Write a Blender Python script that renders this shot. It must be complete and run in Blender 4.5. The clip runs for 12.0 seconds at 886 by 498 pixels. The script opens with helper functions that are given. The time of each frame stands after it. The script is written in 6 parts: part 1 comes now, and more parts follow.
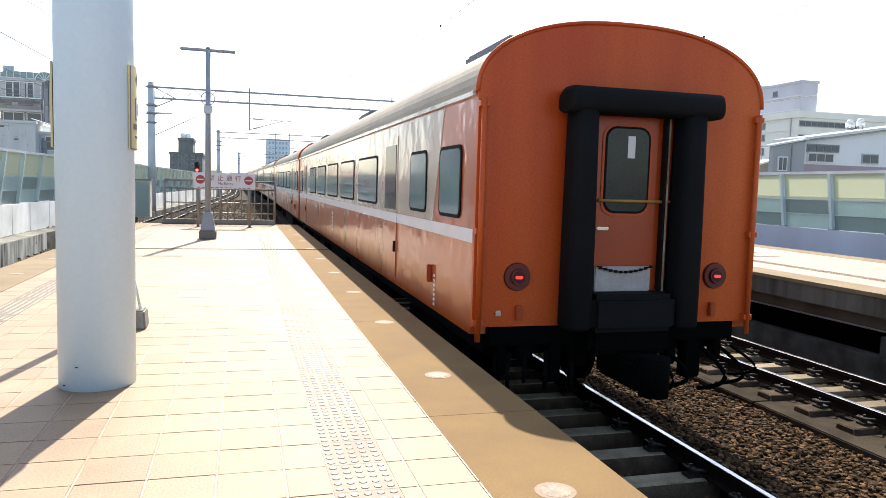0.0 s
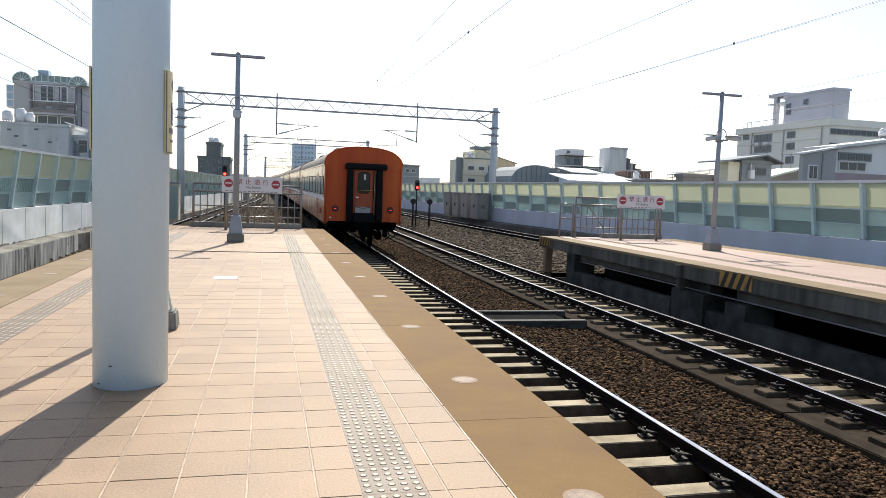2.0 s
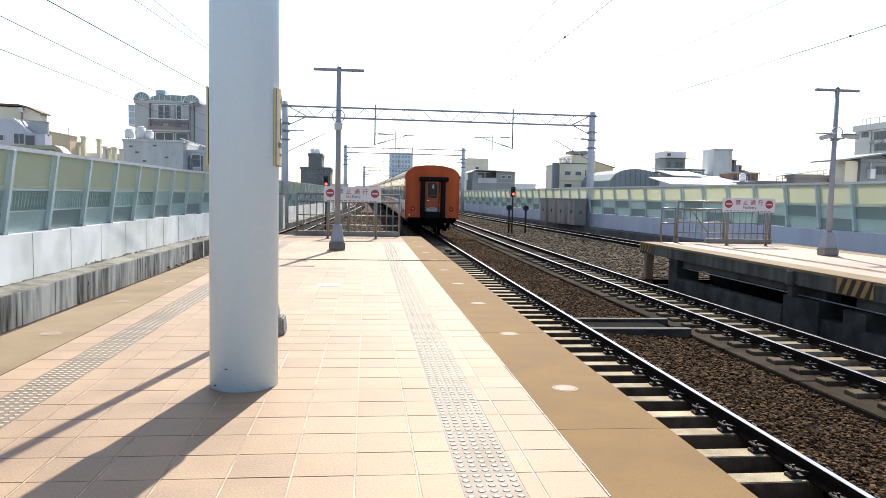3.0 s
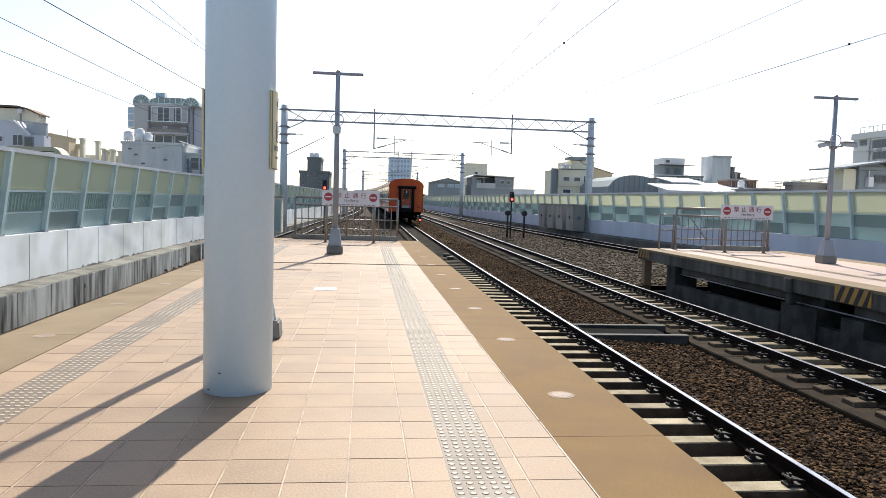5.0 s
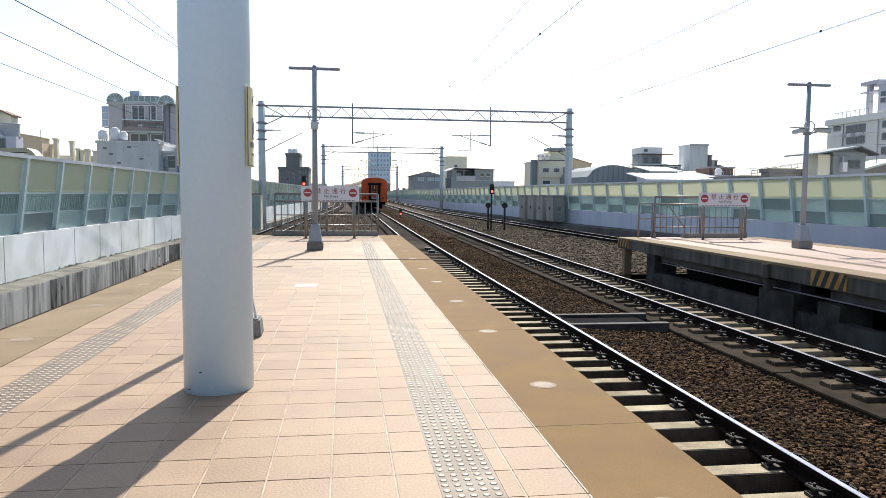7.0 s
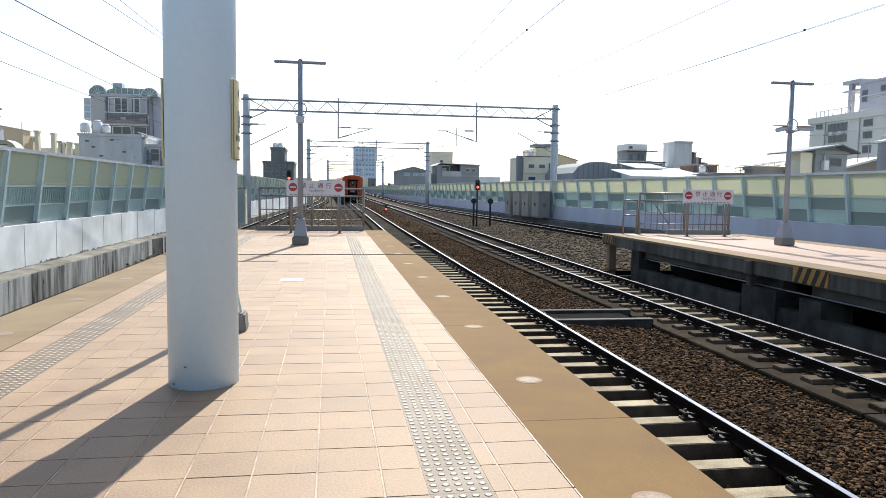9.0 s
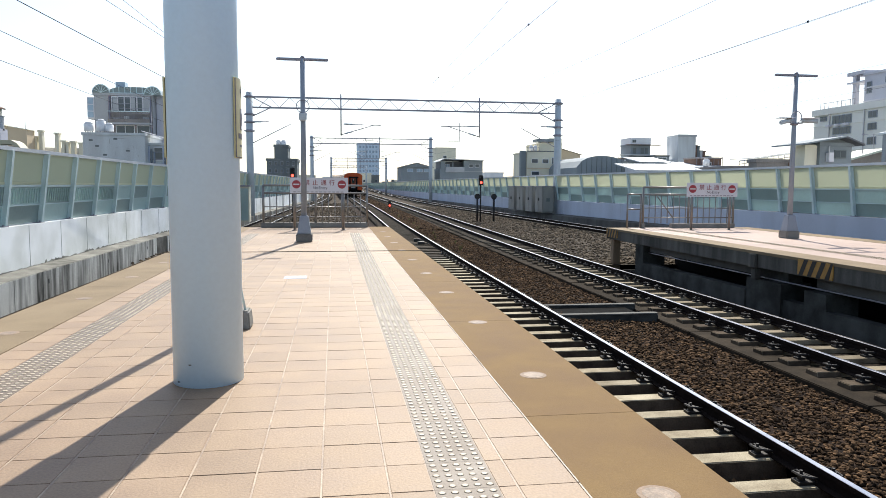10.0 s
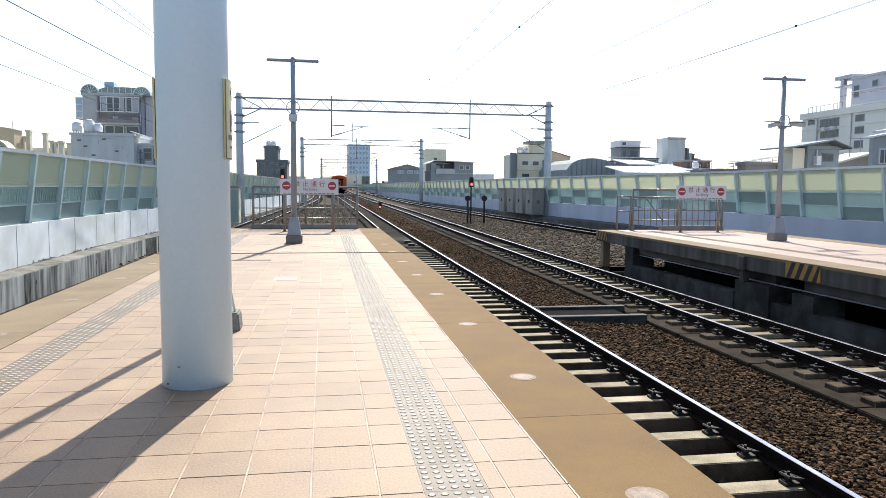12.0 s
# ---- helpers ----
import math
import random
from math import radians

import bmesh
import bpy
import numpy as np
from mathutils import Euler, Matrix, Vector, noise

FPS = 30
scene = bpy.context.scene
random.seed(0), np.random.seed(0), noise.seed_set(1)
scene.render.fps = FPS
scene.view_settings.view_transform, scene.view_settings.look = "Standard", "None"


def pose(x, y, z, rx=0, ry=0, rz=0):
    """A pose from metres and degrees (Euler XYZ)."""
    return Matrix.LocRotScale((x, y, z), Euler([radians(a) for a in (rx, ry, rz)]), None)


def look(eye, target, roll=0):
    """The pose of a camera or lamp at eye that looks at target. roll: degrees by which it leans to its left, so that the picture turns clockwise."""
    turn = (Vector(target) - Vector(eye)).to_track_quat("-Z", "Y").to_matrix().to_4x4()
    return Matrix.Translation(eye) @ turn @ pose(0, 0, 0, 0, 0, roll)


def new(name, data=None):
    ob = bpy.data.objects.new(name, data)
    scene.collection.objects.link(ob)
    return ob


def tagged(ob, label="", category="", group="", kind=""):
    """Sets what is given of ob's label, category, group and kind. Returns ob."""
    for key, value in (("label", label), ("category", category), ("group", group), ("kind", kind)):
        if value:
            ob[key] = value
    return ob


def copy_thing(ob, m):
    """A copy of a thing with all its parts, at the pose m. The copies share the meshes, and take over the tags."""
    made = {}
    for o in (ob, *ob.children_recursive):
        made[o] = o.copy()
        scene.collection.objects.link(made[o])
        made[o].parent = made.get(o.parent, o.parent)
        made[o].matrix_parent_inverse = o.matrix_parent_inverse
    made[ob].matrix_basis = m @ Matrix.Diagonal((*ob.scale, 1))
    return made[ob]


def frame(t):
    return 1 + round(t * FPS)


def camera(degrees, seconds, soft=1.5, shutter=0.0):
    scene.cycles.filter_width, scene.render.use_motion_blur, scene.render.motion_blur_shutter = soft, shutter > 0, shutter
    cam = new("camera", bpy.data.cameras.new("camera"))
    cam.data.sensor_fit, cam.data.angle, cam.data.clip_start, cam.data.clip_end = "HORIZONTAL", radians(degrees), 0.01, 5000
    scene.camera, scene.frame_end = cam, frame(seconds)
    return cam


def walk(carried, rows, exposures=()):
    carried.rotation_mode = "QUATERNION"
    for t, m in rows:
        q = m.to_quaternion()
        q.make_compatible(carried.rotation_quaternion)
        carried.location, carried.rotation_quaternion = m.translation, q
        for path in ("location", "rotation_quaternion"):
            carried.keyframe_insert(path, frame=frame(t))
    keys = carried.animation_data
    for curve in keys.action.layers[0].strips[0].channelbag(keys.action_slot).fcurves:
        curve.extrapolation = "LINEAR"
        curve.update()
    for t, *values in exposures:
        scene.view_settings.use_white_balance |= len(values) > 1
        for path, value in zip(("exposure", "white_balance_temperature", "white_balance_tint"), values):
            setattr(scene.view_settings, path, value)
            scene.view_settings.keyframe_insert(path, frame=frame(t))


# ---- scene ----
cam = camera(63.0, 12.0, soft=0.7)
PATH = [
    (0.0, look((0.0256, -0.0139, 1.3473), (5.3989, 19.1756, -0.3540), 1.648)),
    (0.5, look((0.0115, -0.0190, 1.3417), (5.1261, 19.2405, -0.3648), 1.414)),
    (1.0, look((-0.0026, -0.0171, 1.3463), (4.7086, 19.3496, -0.3076), 2.242)),
    (1.5, look((-0.0070, -0.0222, 1.3392), (4.6554, 19.3593, -0.2794), 2.347)),
    (2.0, look((-0.0113, -0.0259, 1.3439), (4.7289, 19.3409, -0.2246), 2.149)),
    (2.5, look((-0.0348, -0.0301, 1.3559), (3.5467, 19.6030, 0.0465), 2.125)),
    (3.0, look((-0.0399, -0.0540, 1.3532), (2.0886, 19.7786, -0.1095), 1.203)),
    (3.5, look((-0.0450, -0.0403, 1.3544), (2.0687, 19.8041, 0.0386), 2.091)),
    (5.5, look((-0.0166, -0.0259, 1.3507), (2.2848, 19.7955, 0.0020), 1.223)),
    (6.0, look((-0.0164, -0.0309, 1.3536), (2.6053, 19.7444, -0.0825), 1.076)),
    (6.5, look((-0.0127, -0.0252, 1.3500), (2.6636, 19.7361, -0.1756), 1.097)),
    (7.0, look((-0.0079, -0.0314, 1.3515), (2.6685, 19.7317, -0.1515), 0.471)),
    (9.0, look((-0.0172, -0.0289, 1.3482), (3.0616, 19.6659, -0.2744), 0.832)),
    (9.5, look((-0.0119, -0.0424, 1.3471), (2.9203, 19.6748, -0.2754), 0.228)),
    (10.0, look((-0.0108, -0.0298, 1.3498), (2.9562, 19.6722, -0.3899), 0.292)),
    (10.5, look((0.0056, -0.0290, 1.3536), (2.9938, 19.6739, -0.3405), -0.016)),
    (11.0, look((0.0056, -0.0239, 1.3493), (3.0923, 19.6499, -0.4987), 0.032)),
    (11.5, look((-0.0122, -0.0289, 1.3494), (3.3192, 19.6126, -0.4140), 0.633)),
    (12.0, look((-0.0117, -0.0371, 1.3528), (3.2207, 19.6274, -0.3390), 0.485)),
]
EXPOSURE = [(0.0, 1.38, 6550, 10), (0.5, 1.72, 6550, 10), (1.0, 1.80, 6500, 10), (1.5, 1.12, 6500, 10), (2.0, 0.71, 6500, 10), (2.5, 0.97, 6450, 10), (3.0, 1.01, 6450, 10), (3.5, 0.68, 6400, 10), (5.5, 0.77, 6400, 10), (7.0, 0.77, 6350, 10), (9.5, 0.77, 6270, 9), (10.5, 0.76, 6220, 9), (11.0, 0.75, 6200, 9), (11.5, 0.85, 6200, 9), (12.0, 0.88, 6150, 9)]
walk(cam, PATH, EXPOSURE)

# ---- world and sun ----
SUN_ELEV, SUN_AZ = 45.7, 11.8      # degrees; azimuth from +y towards +x
world = bpy.data.worlds.new("world")
scene.world = world
world.use_nodes = True
wn = world.node_tree
sky = wn.nodes.new("ShaderNodeTexSky")
sky.sky_type, sky.sun_disc = "NISHITA", False
sky.sun_elevation, sky.sun_rotation = radians(SUN_ELEV), radians(SUN_AZ)
sky.air_density, sky.dust_density, sky.ozone_density = 1.0, 1.2, 1.5
haze = wn.nodes.new("ShaderNodeHueSaturation")      # thin bright haze: a paler sky
haze.inputs["Saturation"].default_value, haze.inputs["Value"].default_value = 0.8, 1.3
wn.links.new(sky.outputs["Color"], haze.inputs["Color"])
wn.links.new(haze.outputs["Color"], wn.nodes["Background"].inputs["Color"])
wn.nodes["Background"].inputs["Strength"].default_value = 0.084
sun_data = bpy.data.lights.new("sun", "SUN")
sun_data.energy, sun_data.angle, sun_data.color = 4.1, radians(0.53), (1.0, 0.93, 0.82)
sun = new("sun", sun_data)
a, e = radians(SUN_AZ), radians(SUN_ELEV)
sun.matrix_world = look((math.sin(a) * math.cos(e) * 80, math.cos(a) * math.cos(e) * 80, math.sin(e) * 80), (0, 0, 0))

# ---- materials ----
def mat(name, color, rough=0.6, vary=0.25, scale=6.0, fine=80.0, bump=0.15, metal=0.0, second=None, stain=0.0,
        per_object=0.0, per_island=0.0, spec=0.5, streak=False, local=False, coat=0.0, wave=0.0):
    """Two-scale procedural surface: broad stains and fine grain in colour, roughness and relief."""
    m = bpy.data.materials.new(name)
    m.use_nodes = True
    nt = m.node_tree
    nd, ln = nt.nodes, nt.links
    bsdf = nd["Principled BSDF"]
    where = nd.new("ShaderNodeTexCoord").outputs["Object"] if local else nd.new("ShaderNodeNewGeometry").outputs["Position"]
    mp = nd.new("ShaderNodeMapping")
    ln.new(where, mp.inputs["Vector"])
    if streak:
        mp.inputs["Scale"].default_value = (1.0, 1.0, 0.12)
    big = nd.new("ShaderNodeTexNoise")
    big.inputs["Scale"].default_value, big.inputs["Detail"].default_value = scale, 6.0
    small = nd.new("ShaderNodeTexNoise")
    small.inputs["Scale"].default_value, small.inputs["Detail"].default_value = fine, 3.0
    ln.new(mp.outputs["Vector"], big.inputs["Vector"])
    ln.new(where, small.inputs["Vector"])
    huge = nd.new("ShaderNodeTexNoise")
    huge.inputs["Scale"].default_value, huge.inputs["Detail"].default_value = scale * 0.17, 4.0
    ln.new(mp.outputs["Vector"], huge.inputs["Vector"])
    both = nd.new("ShaderNodeMath")
    both.operation = "ADD"
    half = nd.new("ShaderNodeMath")
    half.operation = "MULTIPLY"
    half.inputs[1].default_value = 0.5
    ln.new(big.outputs["Fac"], both.inputs[0])
    ln.new(huge.outputs["Fac"], both.inputs[1])
    ln.new(both.outputs[0], half.inputs[0])
    ramp = nd.new("ShaderNodeValToRGB")
    c2 = second or tuple(c * (1 - vary) for c in color)
    ramp.color_ramp.elements[0].position, ramp.color_ramp.elements[0].color = 0.38, (*c2, 1)
    ramp.color_ramp.elements[1].position, ramp.color_ramp.elements[1].color = 0.6, (*color, 1)
    ln.new(half.outputs[0], ramp.inputs["Fac"])
    grain = nd.new("ShaderNodeMapRange")
    grain.inputs["From Min"].default_value, grain.inputs["From Max"].default_value = 0.25, 0.75
    grain.inputs["To Min"].default_value, grain.inputs["To Max"].default_value = 1 - vary * 0.6, 1 + vary * 0.4
    ln.new(small.outputs["Fac"], grain.inputs["Value"])
    mul = nd.new("ShaderNodeVectorMath")
    mul.operation = "SCALE"
    ln.new(ramp.outputs["Color"], mul.inputs[0])
    ln.new(grain.outputs["Result"], mul.inputs["Scale"])
    col = mul.outputs["Vector"]
    for amount, node, socket in ((per_object, "ShaderNodeObjectInfo", "Random"), (per_island, "ShaderNodeNewGeometry", "Random Per Island")):
        if amount:
            info = nd.new(node)
            rng = nd.new("ShaderNodeMapRange")
            rng.inputs["To Min"].default_value, rng.inputs["To Max"].default_value = 1 - amount, 1 + amount
            ln.new(info.outputs[socket], rng.inputs["Value"])
            m2 = nd.new("ShaderNodeVectorMath")
            m2.operation = "SCALE"
            ln.new(col, m2.inputs[0])
            ln.new(rng.outputs["Result"], m2.inputs["Scale"])
            col = m2.outputs["Vector"]
    ln.new(col, bsdf.inputs["Base Color"])
    rr = nd.new("ShaderNodeMapRange")
    rr.inputs["To Min"].default_value, rr.inputs["To Max"].default_value = max(0.03, rough - 0.12), min(1.0, rough + 0.12)
    ln.new(big.outputs["Fac"], rr.inputs["Value"])
    ln.new(rr.outputs["Result"], bsdf.inputs["Roughness"])
    bsdf.inputs["Metallic"].default_value = metal
    bsdf.inputs["Specular IOR Level"].default_value = spec
    if bump:
        bp = nd.new("ShaderNodeBump")
        bp.inputs["Strength"].default_value, bp.inputs["Distance"].default_value = bump, 0.01
        ln.new(small.outputs["Fac"], bp.inputs["Height"])
        ln.new(bp.outputs["Normal"], bsdf.inputs["Normal"])
    if coat:
        bsdf.inputs["Coat Weight"].default_value, bsdf.inputs["Coat Roughness"].default_value = coat, 0.08
        wv = nd.new("ShaderNodeTexNoise")
        wv.inputs["Scale"].default_value, wv.inputs["Detail"].default_value = 2.2, 2.0
        ln.new(where, wv.inputs["Vector"])
        wb = nd.new("ShaderNodeBump")
        wb.inputs["Strength"].default_value, wb.inputs["Distance"].default_value = wave, 0.05
        ln.new(wv.outputs["Fac"], wb.inputs["Height"])
        ln.new(wb.outputs["Normal"], bsdf.inputs["Coat Normal"])
    return m


def glow(name, color, strength):
    m = mat(name, color, 0.3, 0.1, local=True)
    b = m.node_tree.nodes["Principled BSDF"]
    b.inputs["Emission Color"].default_value, b.inputs["Emission Strength"].default_value = (*color, 1), strength
    return m


def glassy(name, color, rough=0.25, trans=0.6, alpha=1.0):
    m = mat(name, color, rough, 0.12, 1.5, 30.0, 0.02, local=True)
    b = m.node_tree.nodes["Principled BSDF"]
    b.inputs["Transmission Weight"].default_value = trans
    b.inputs["Alpha"].default_value = alpha
    return m


def milky(name, color, through_share, inner=None):
    """Translucent sheet: part of the light passes through, spread out."""
    m = mat(name, color, 0.35, 0.12, 0.7, 20.0, 0.02)
    nt = m.node_tree
    b = nt.nodes["Principled BSDF"]
    tr = nt.nodes.new("ShaderNodeBsdfTranslucent")
    mix = nt.nodes.new("ShaderNodeMixShader")
    mix.inputs[0].default_value = through_share
    if inner:
        tr.inputs["Color"].default_value = (*inner, 1)
    else:
        nt.links.new(b.inputs["Base Color"].links[0].from_socket, tr.inputs["Color"])
    nt.links.new(b.outputs[0], mix.inputs[1])
    nt.links.new(tr.outputs[0], mix.inputs[2])
    nt.links.new(mix.outputs[0], nt.nodes["Material Output"].inputs["Surface"])
    return m


TILE = mat("tile_salmon", (0.335, 0.236, 0.149), 0.6, 0.3, 2.6, 75, 0.2, per_object=0.08, second=(0.258, 0.175, 0.11), spec=0.3)
TILE_FAR = mat("tile_salmon_rows", (0.335, 0.236, 0.149), 0.6, 0.3, 2.6, 75, 0.2, per_island=0.08, second=(0.258, 0.175, 0.11), spec=0.3)
PAVING = mat("far_paving", (0.42, 0.31, 0.25), 0.6, 0.2, 1.5, 60, 0.2, second=(0.33, 0.235, 0.185), spec=0.3)
GROUT = mat("grout_pale", (0.30, 0.21, 0.14), 0.8, 0.35, 2.0, 60, 0.3)
TACTILE = mat("tactile_grey", (0.150, 0.109, 0.072), 0.6, 0.2, 4, 90, 0.25, per_object=0.08)
DOT = mat("tactile_dot", (0.45, 0.37, 0.26), 0.55, 0.15, 6, 90, 0.1)
COPING = mat("coping_brown", (0.222, 0.146, 0.067), 0.75, 0.2, 2.4, 140, 0.25, second=(0.178, 0.112, 0.054), spec=0.06)
# paler brown than COPING, for the left edge and the far platform
COPING_PALE = mat("coping_pale_brown", (0.265, 0.205, 0.13), 0.75, 0.28, 1.8, 140, 0.25, second=(0.195, 0.145, 0.088), spec=0.1)
COPING_LINE = mat("coping_line_white", (0.44, 0.36, 0.27), 0.6, 0.4, 7, 90, 0.2)
CONCRETE = mat("concrete_grey", (0.15, 0.143, 0.125), 0.9, 0.5, 3.5, 60, 0.4, second=(0.05, 0.047, 0.041), streak=True, spec=0.12)
CONCRETE_DARK = mat("concrete_stained", (0.24, 0.24, 0.23), 0.85, 0.55, 1.7, 50, 0.4, second=(0.05, 0.048, 0.045), streak=True)
CONCRETE_LIGHT = mat("parapet_whitewashed", (0.95, 0.97, 0.96), 0.8, 0.2, 1.1, 50, 0.25, second=(0.66, 0.68, 0.63))
LAVENDER = mat("parapet_lavender", (0.61, 0.655, 0.75), 0.8, 0.2, 0.9, 50, 0.25, second=(0.50, 0.53, 0.60), streak=True)
DISC = mat("cap_worn", (0.33, 0.25, 0.185), 0.6, 0.45, 22, 90, 0.2, spec=0.2)
DUCT = mat("duct_streaked", (0.60, 0.61, 0.57), 0.85, 0.5, 5.5, 50, 0.4, second=(0.045, 0.045, 0.04), streak=True, spec=0.15)
JOINT = mat("joint_shine", (0.44, 0.335, 0.235), 0.6, 0.4, 7, 60, 0.2, second=(0.22, 0.148, 0.097))
LETTER_RED = mat("lettering_red", (0.30, 0.025, 0.03), 0.4, 0.08, 3, 40, 0.02)
# concrete made darker than CONCRETE: under-platform shade is put into the colour
LOW_WALL = mat("low_wall_shaded", (0.085, 0.086, 0.078), 0.9, 0.5, 3.0, 50, 0.4, second=(0.03, 0.03, 0.027), spec=0.1)
CONCRETE_TOP = mat("duct_top", (0.29, 0.28, 0.255), 0.85, 0.4, 2.0, 50, 0.3, spec=0.15)
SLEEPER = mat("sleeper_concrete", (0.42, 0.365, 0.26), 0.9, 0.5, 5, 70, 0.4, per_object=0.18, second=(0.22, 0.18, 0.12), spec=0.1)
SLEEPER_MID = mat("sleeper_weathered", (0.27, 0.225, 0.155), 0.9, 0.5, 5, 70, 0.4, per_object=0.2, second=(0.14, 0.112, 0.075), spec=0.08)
# oily stub ends; also put on sleeper sides as painted shade
SLEEPER_STUB = mat("sleeper_oily_shaded", (0.12, 0.092, 0.064), 0.9, 0.5, 6, 70, 0.4, per_object=0.25, second=(0.055, 0.04, 0.028), spec=0.05)
POST_TAN = mat("post_tan", (0.36, 0.25, 0.15), 0.85, 0.3, 3, 60, 0.2, streak=True)
# near-black concrete: the shade of the void under the far platform, as colour
SHADE_BLACK = mat("shade_black_concrete", (0.012, 0.012, 0.012), 0.95, 0.4, 2, 50, 0.3, spec=0.05)
BEAM_GREY = mat("beam_concrete", (0.17, 0.165, 0.15), 0.9, 0.45, 1.4, 60, 0.35, second=(0.085, 0.082, 0.075), streak=True, spec=0.1)
MOSS = mat("black_moss", (0.34, 0.34, 0.30), 0.95, 0.5, 9, 60, 0.6, spec=0.05, per_island=0.5)
SLEEPER_FAR = mat("sleeper_grimy", (0.125, 0.105, 0.078), 0.9, 0.4, 4, 60, 0.3, spec=0.1)
SLAB = mat("track_slab", (0.05, 0.04, 0.029), 0.95, 0.55, 4, 60, 0.6, second=(0.024, 0.019, 0.014), spec=0.03, per_object=0.15)
# bed kept near black: shade in the gaps between stones is its colour
BALLAST = mat("ballast_bed", (0.042, 0.027, 0.019), 0.95, 0.6, 14, 45, 1.0, second=(0.012, 0.008, 0.006), spec=0.05)
STONE = mat("ballast_stone", (0.108, 0.064, 0.033), 0.95, 0.45, 9, 90, 0.4, per_island=0.95, second=(0.045, 0.027, 0.015), spec=0.06)
STONE_GREY = mat("ballast_stone_grey", (0.155, 0.122, 0.086), 0.95, 0.3, 20, 90, 0.4, per_island=0.5, spec=0.08)
BALLAST_GREY = mat("ballast_bed_grey", (0.095, 0.075, 0.055), 0.95, 0.6, 10, 30, 1.0, second=(0.03, 0.025, 0.02), spec=0.05)
RAIL_SIDE = mat("rail_rust", (0.019, 0.0125, 0.010), 0.9, 0.4, 8, 60, 0.3, spec=0.1)
RAIL_TOP = mat("rail_polished", (0.60, 0.575, 0.57), 0.25, 0.1, 3, 200, 0.05, metal=1.0)
CLIP = mat("clip_iron", (0.03, 0.026, 0.024), 0.6, 0.3, 20, 90, 0.2, metal=0.4)
# white paint tinted blue: cool skylight on the column is put into the colour
WHITE_PAINT = mat("column_white_skylit", (0.66, 0.835, 1.0), 0.42, 0.05, 0.8, 30, 0.02, second=(0.64, 0.82, 0.99), local=True)
GREY_PAINT = mat("steel_grey_paint", (0.32, 0.355, 0.41), 0.5, 0.2, 2.5, 60, 0.1)
POST_GREY = mat("pole_concrete", (0.56, 0.62, 0.66), 0.7, 0.2, 1.5, 50, 0.2)
GALV = mat("galvanised", (0.33, 0.32, 0.36), 0.5, 0.2, 4, 60, 0.1, metal=0.3)
STAINLESS = mat("stainless", (0.29, 0.268, 0.245), 0.38, 0.2, 6, 120, 0.05, metal=0.55)
SIGN_WHITE = mat("sign_white", (0.74, 0.72, 0.74), 0.4, 0.06, 1.5, 40, 0.02)
SIGN_RED = mat("sign_red", (0.38, 0.045, 0.055), 0.4, 0.08, 3, 40, 0.02)
SIGN_GREY = mat("sign_lettering_grey", (0.16, 0.13, 0.14), 0.5, 0.1, 3, 40, 0.02)
PLATE_YELLOW = mat("plate_yellow", (0.74, 0.63, 0.33), 0.45, 0.12, 3, 40, 0.03)
BLACK = mat("black_paint", (0.012, 0.012, 0.013), 0.5, 0.3, 5, 60, 0.1)
HAZ_YELLOW = mat("hazard_yellow", (0.45, 0.24, 0.05), 0.6, 0.35, 5, 50, 0.2)
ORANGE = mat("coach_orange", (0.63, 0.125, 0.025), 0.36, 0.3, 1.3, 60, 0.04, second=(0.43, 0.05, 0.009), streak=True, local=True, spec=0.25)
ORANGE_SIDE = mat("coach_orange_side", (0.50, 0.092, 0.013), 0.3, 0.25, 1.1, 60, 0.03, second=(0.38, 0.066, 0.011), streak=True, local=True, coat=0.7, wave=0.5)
ORANGE_DARK = mat("coach_orange_door", (0.42, 0.062, 0.014), 0.35, 0.2, 1.5, 60, 0.05, local=True)
CREAM = mat("coach_cream", (0.52, 0.42, 0.33), 0.22, 0.16, 1.2, 60, 0.03, second=(0.44, 0.34, 0.26), streak=True, local=True, coat=0.7, wave=0.5)
STRIPE = mat("coach_white_stripe", (0.78, 0.74, 0.74), 0.35, 0.1, 3, 60, 0.03, local=True)
ROOF = mat("coach_roof", (0.36, 0.30, 0.22), 0.6, 0.35, 1.2, 40, 0.15, local=True)
RUBBER = mat("gangway_rubber", (0.009, 0.0095, 0.011), 0.8, 0.3, 6, 60, 0.15, spec=0.12, local=True)
# black underframe, darkened further so the colour holds the shade beneath the coach
UNDER = mat("underframe_black_shaded", (0.003, 0.003, 0.003), 0.95, 0.4, 5, 60, 0.3, spec=0.05, local=True)
CANVAS = mat("white_canvas", (0.46, 0.43, 0.42), 0.7, 0.25, 7, 60, 0.2, local=True)
GUIDE = mat("worn_guide_metal", (0.55, 0.47, 0.38), 0.4, 0.4, 5, 60, 0.1, metal=0.4, second=(0.22, 0.14, 0.09), local=True)
CHROME = mat("chrome", (0.7, 0.68, 0.64), 0.25, 0.1, 5, 60, 0.02, metal=1.0, local=True)
GLASS = glassy("coach_glass", (0.16, 0.24, 0.25), 0.06, 0.1)
TAIL_RED = mat("tail_ring_red", (0.13, 0.012, 0.01), 0.45, 0.2, 8, 60, 0.05, local=True)
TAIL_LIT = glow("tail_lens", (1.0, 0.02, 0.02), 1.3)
LAMP_BOWL = mat("lamp_bowl", (0.035, 0.003, 0.003), 0.3, 0.2, 8, 60, 0.02, local=True)
SIGNAL_RED = glow("signal_red", (1.0, 0.05, 0.03), 4.0)
PANEL_YELLOW = milky("panel_yellow", (0.27, 0.27, 0.18), 0.6, (0.98, 1.0, 0.84))
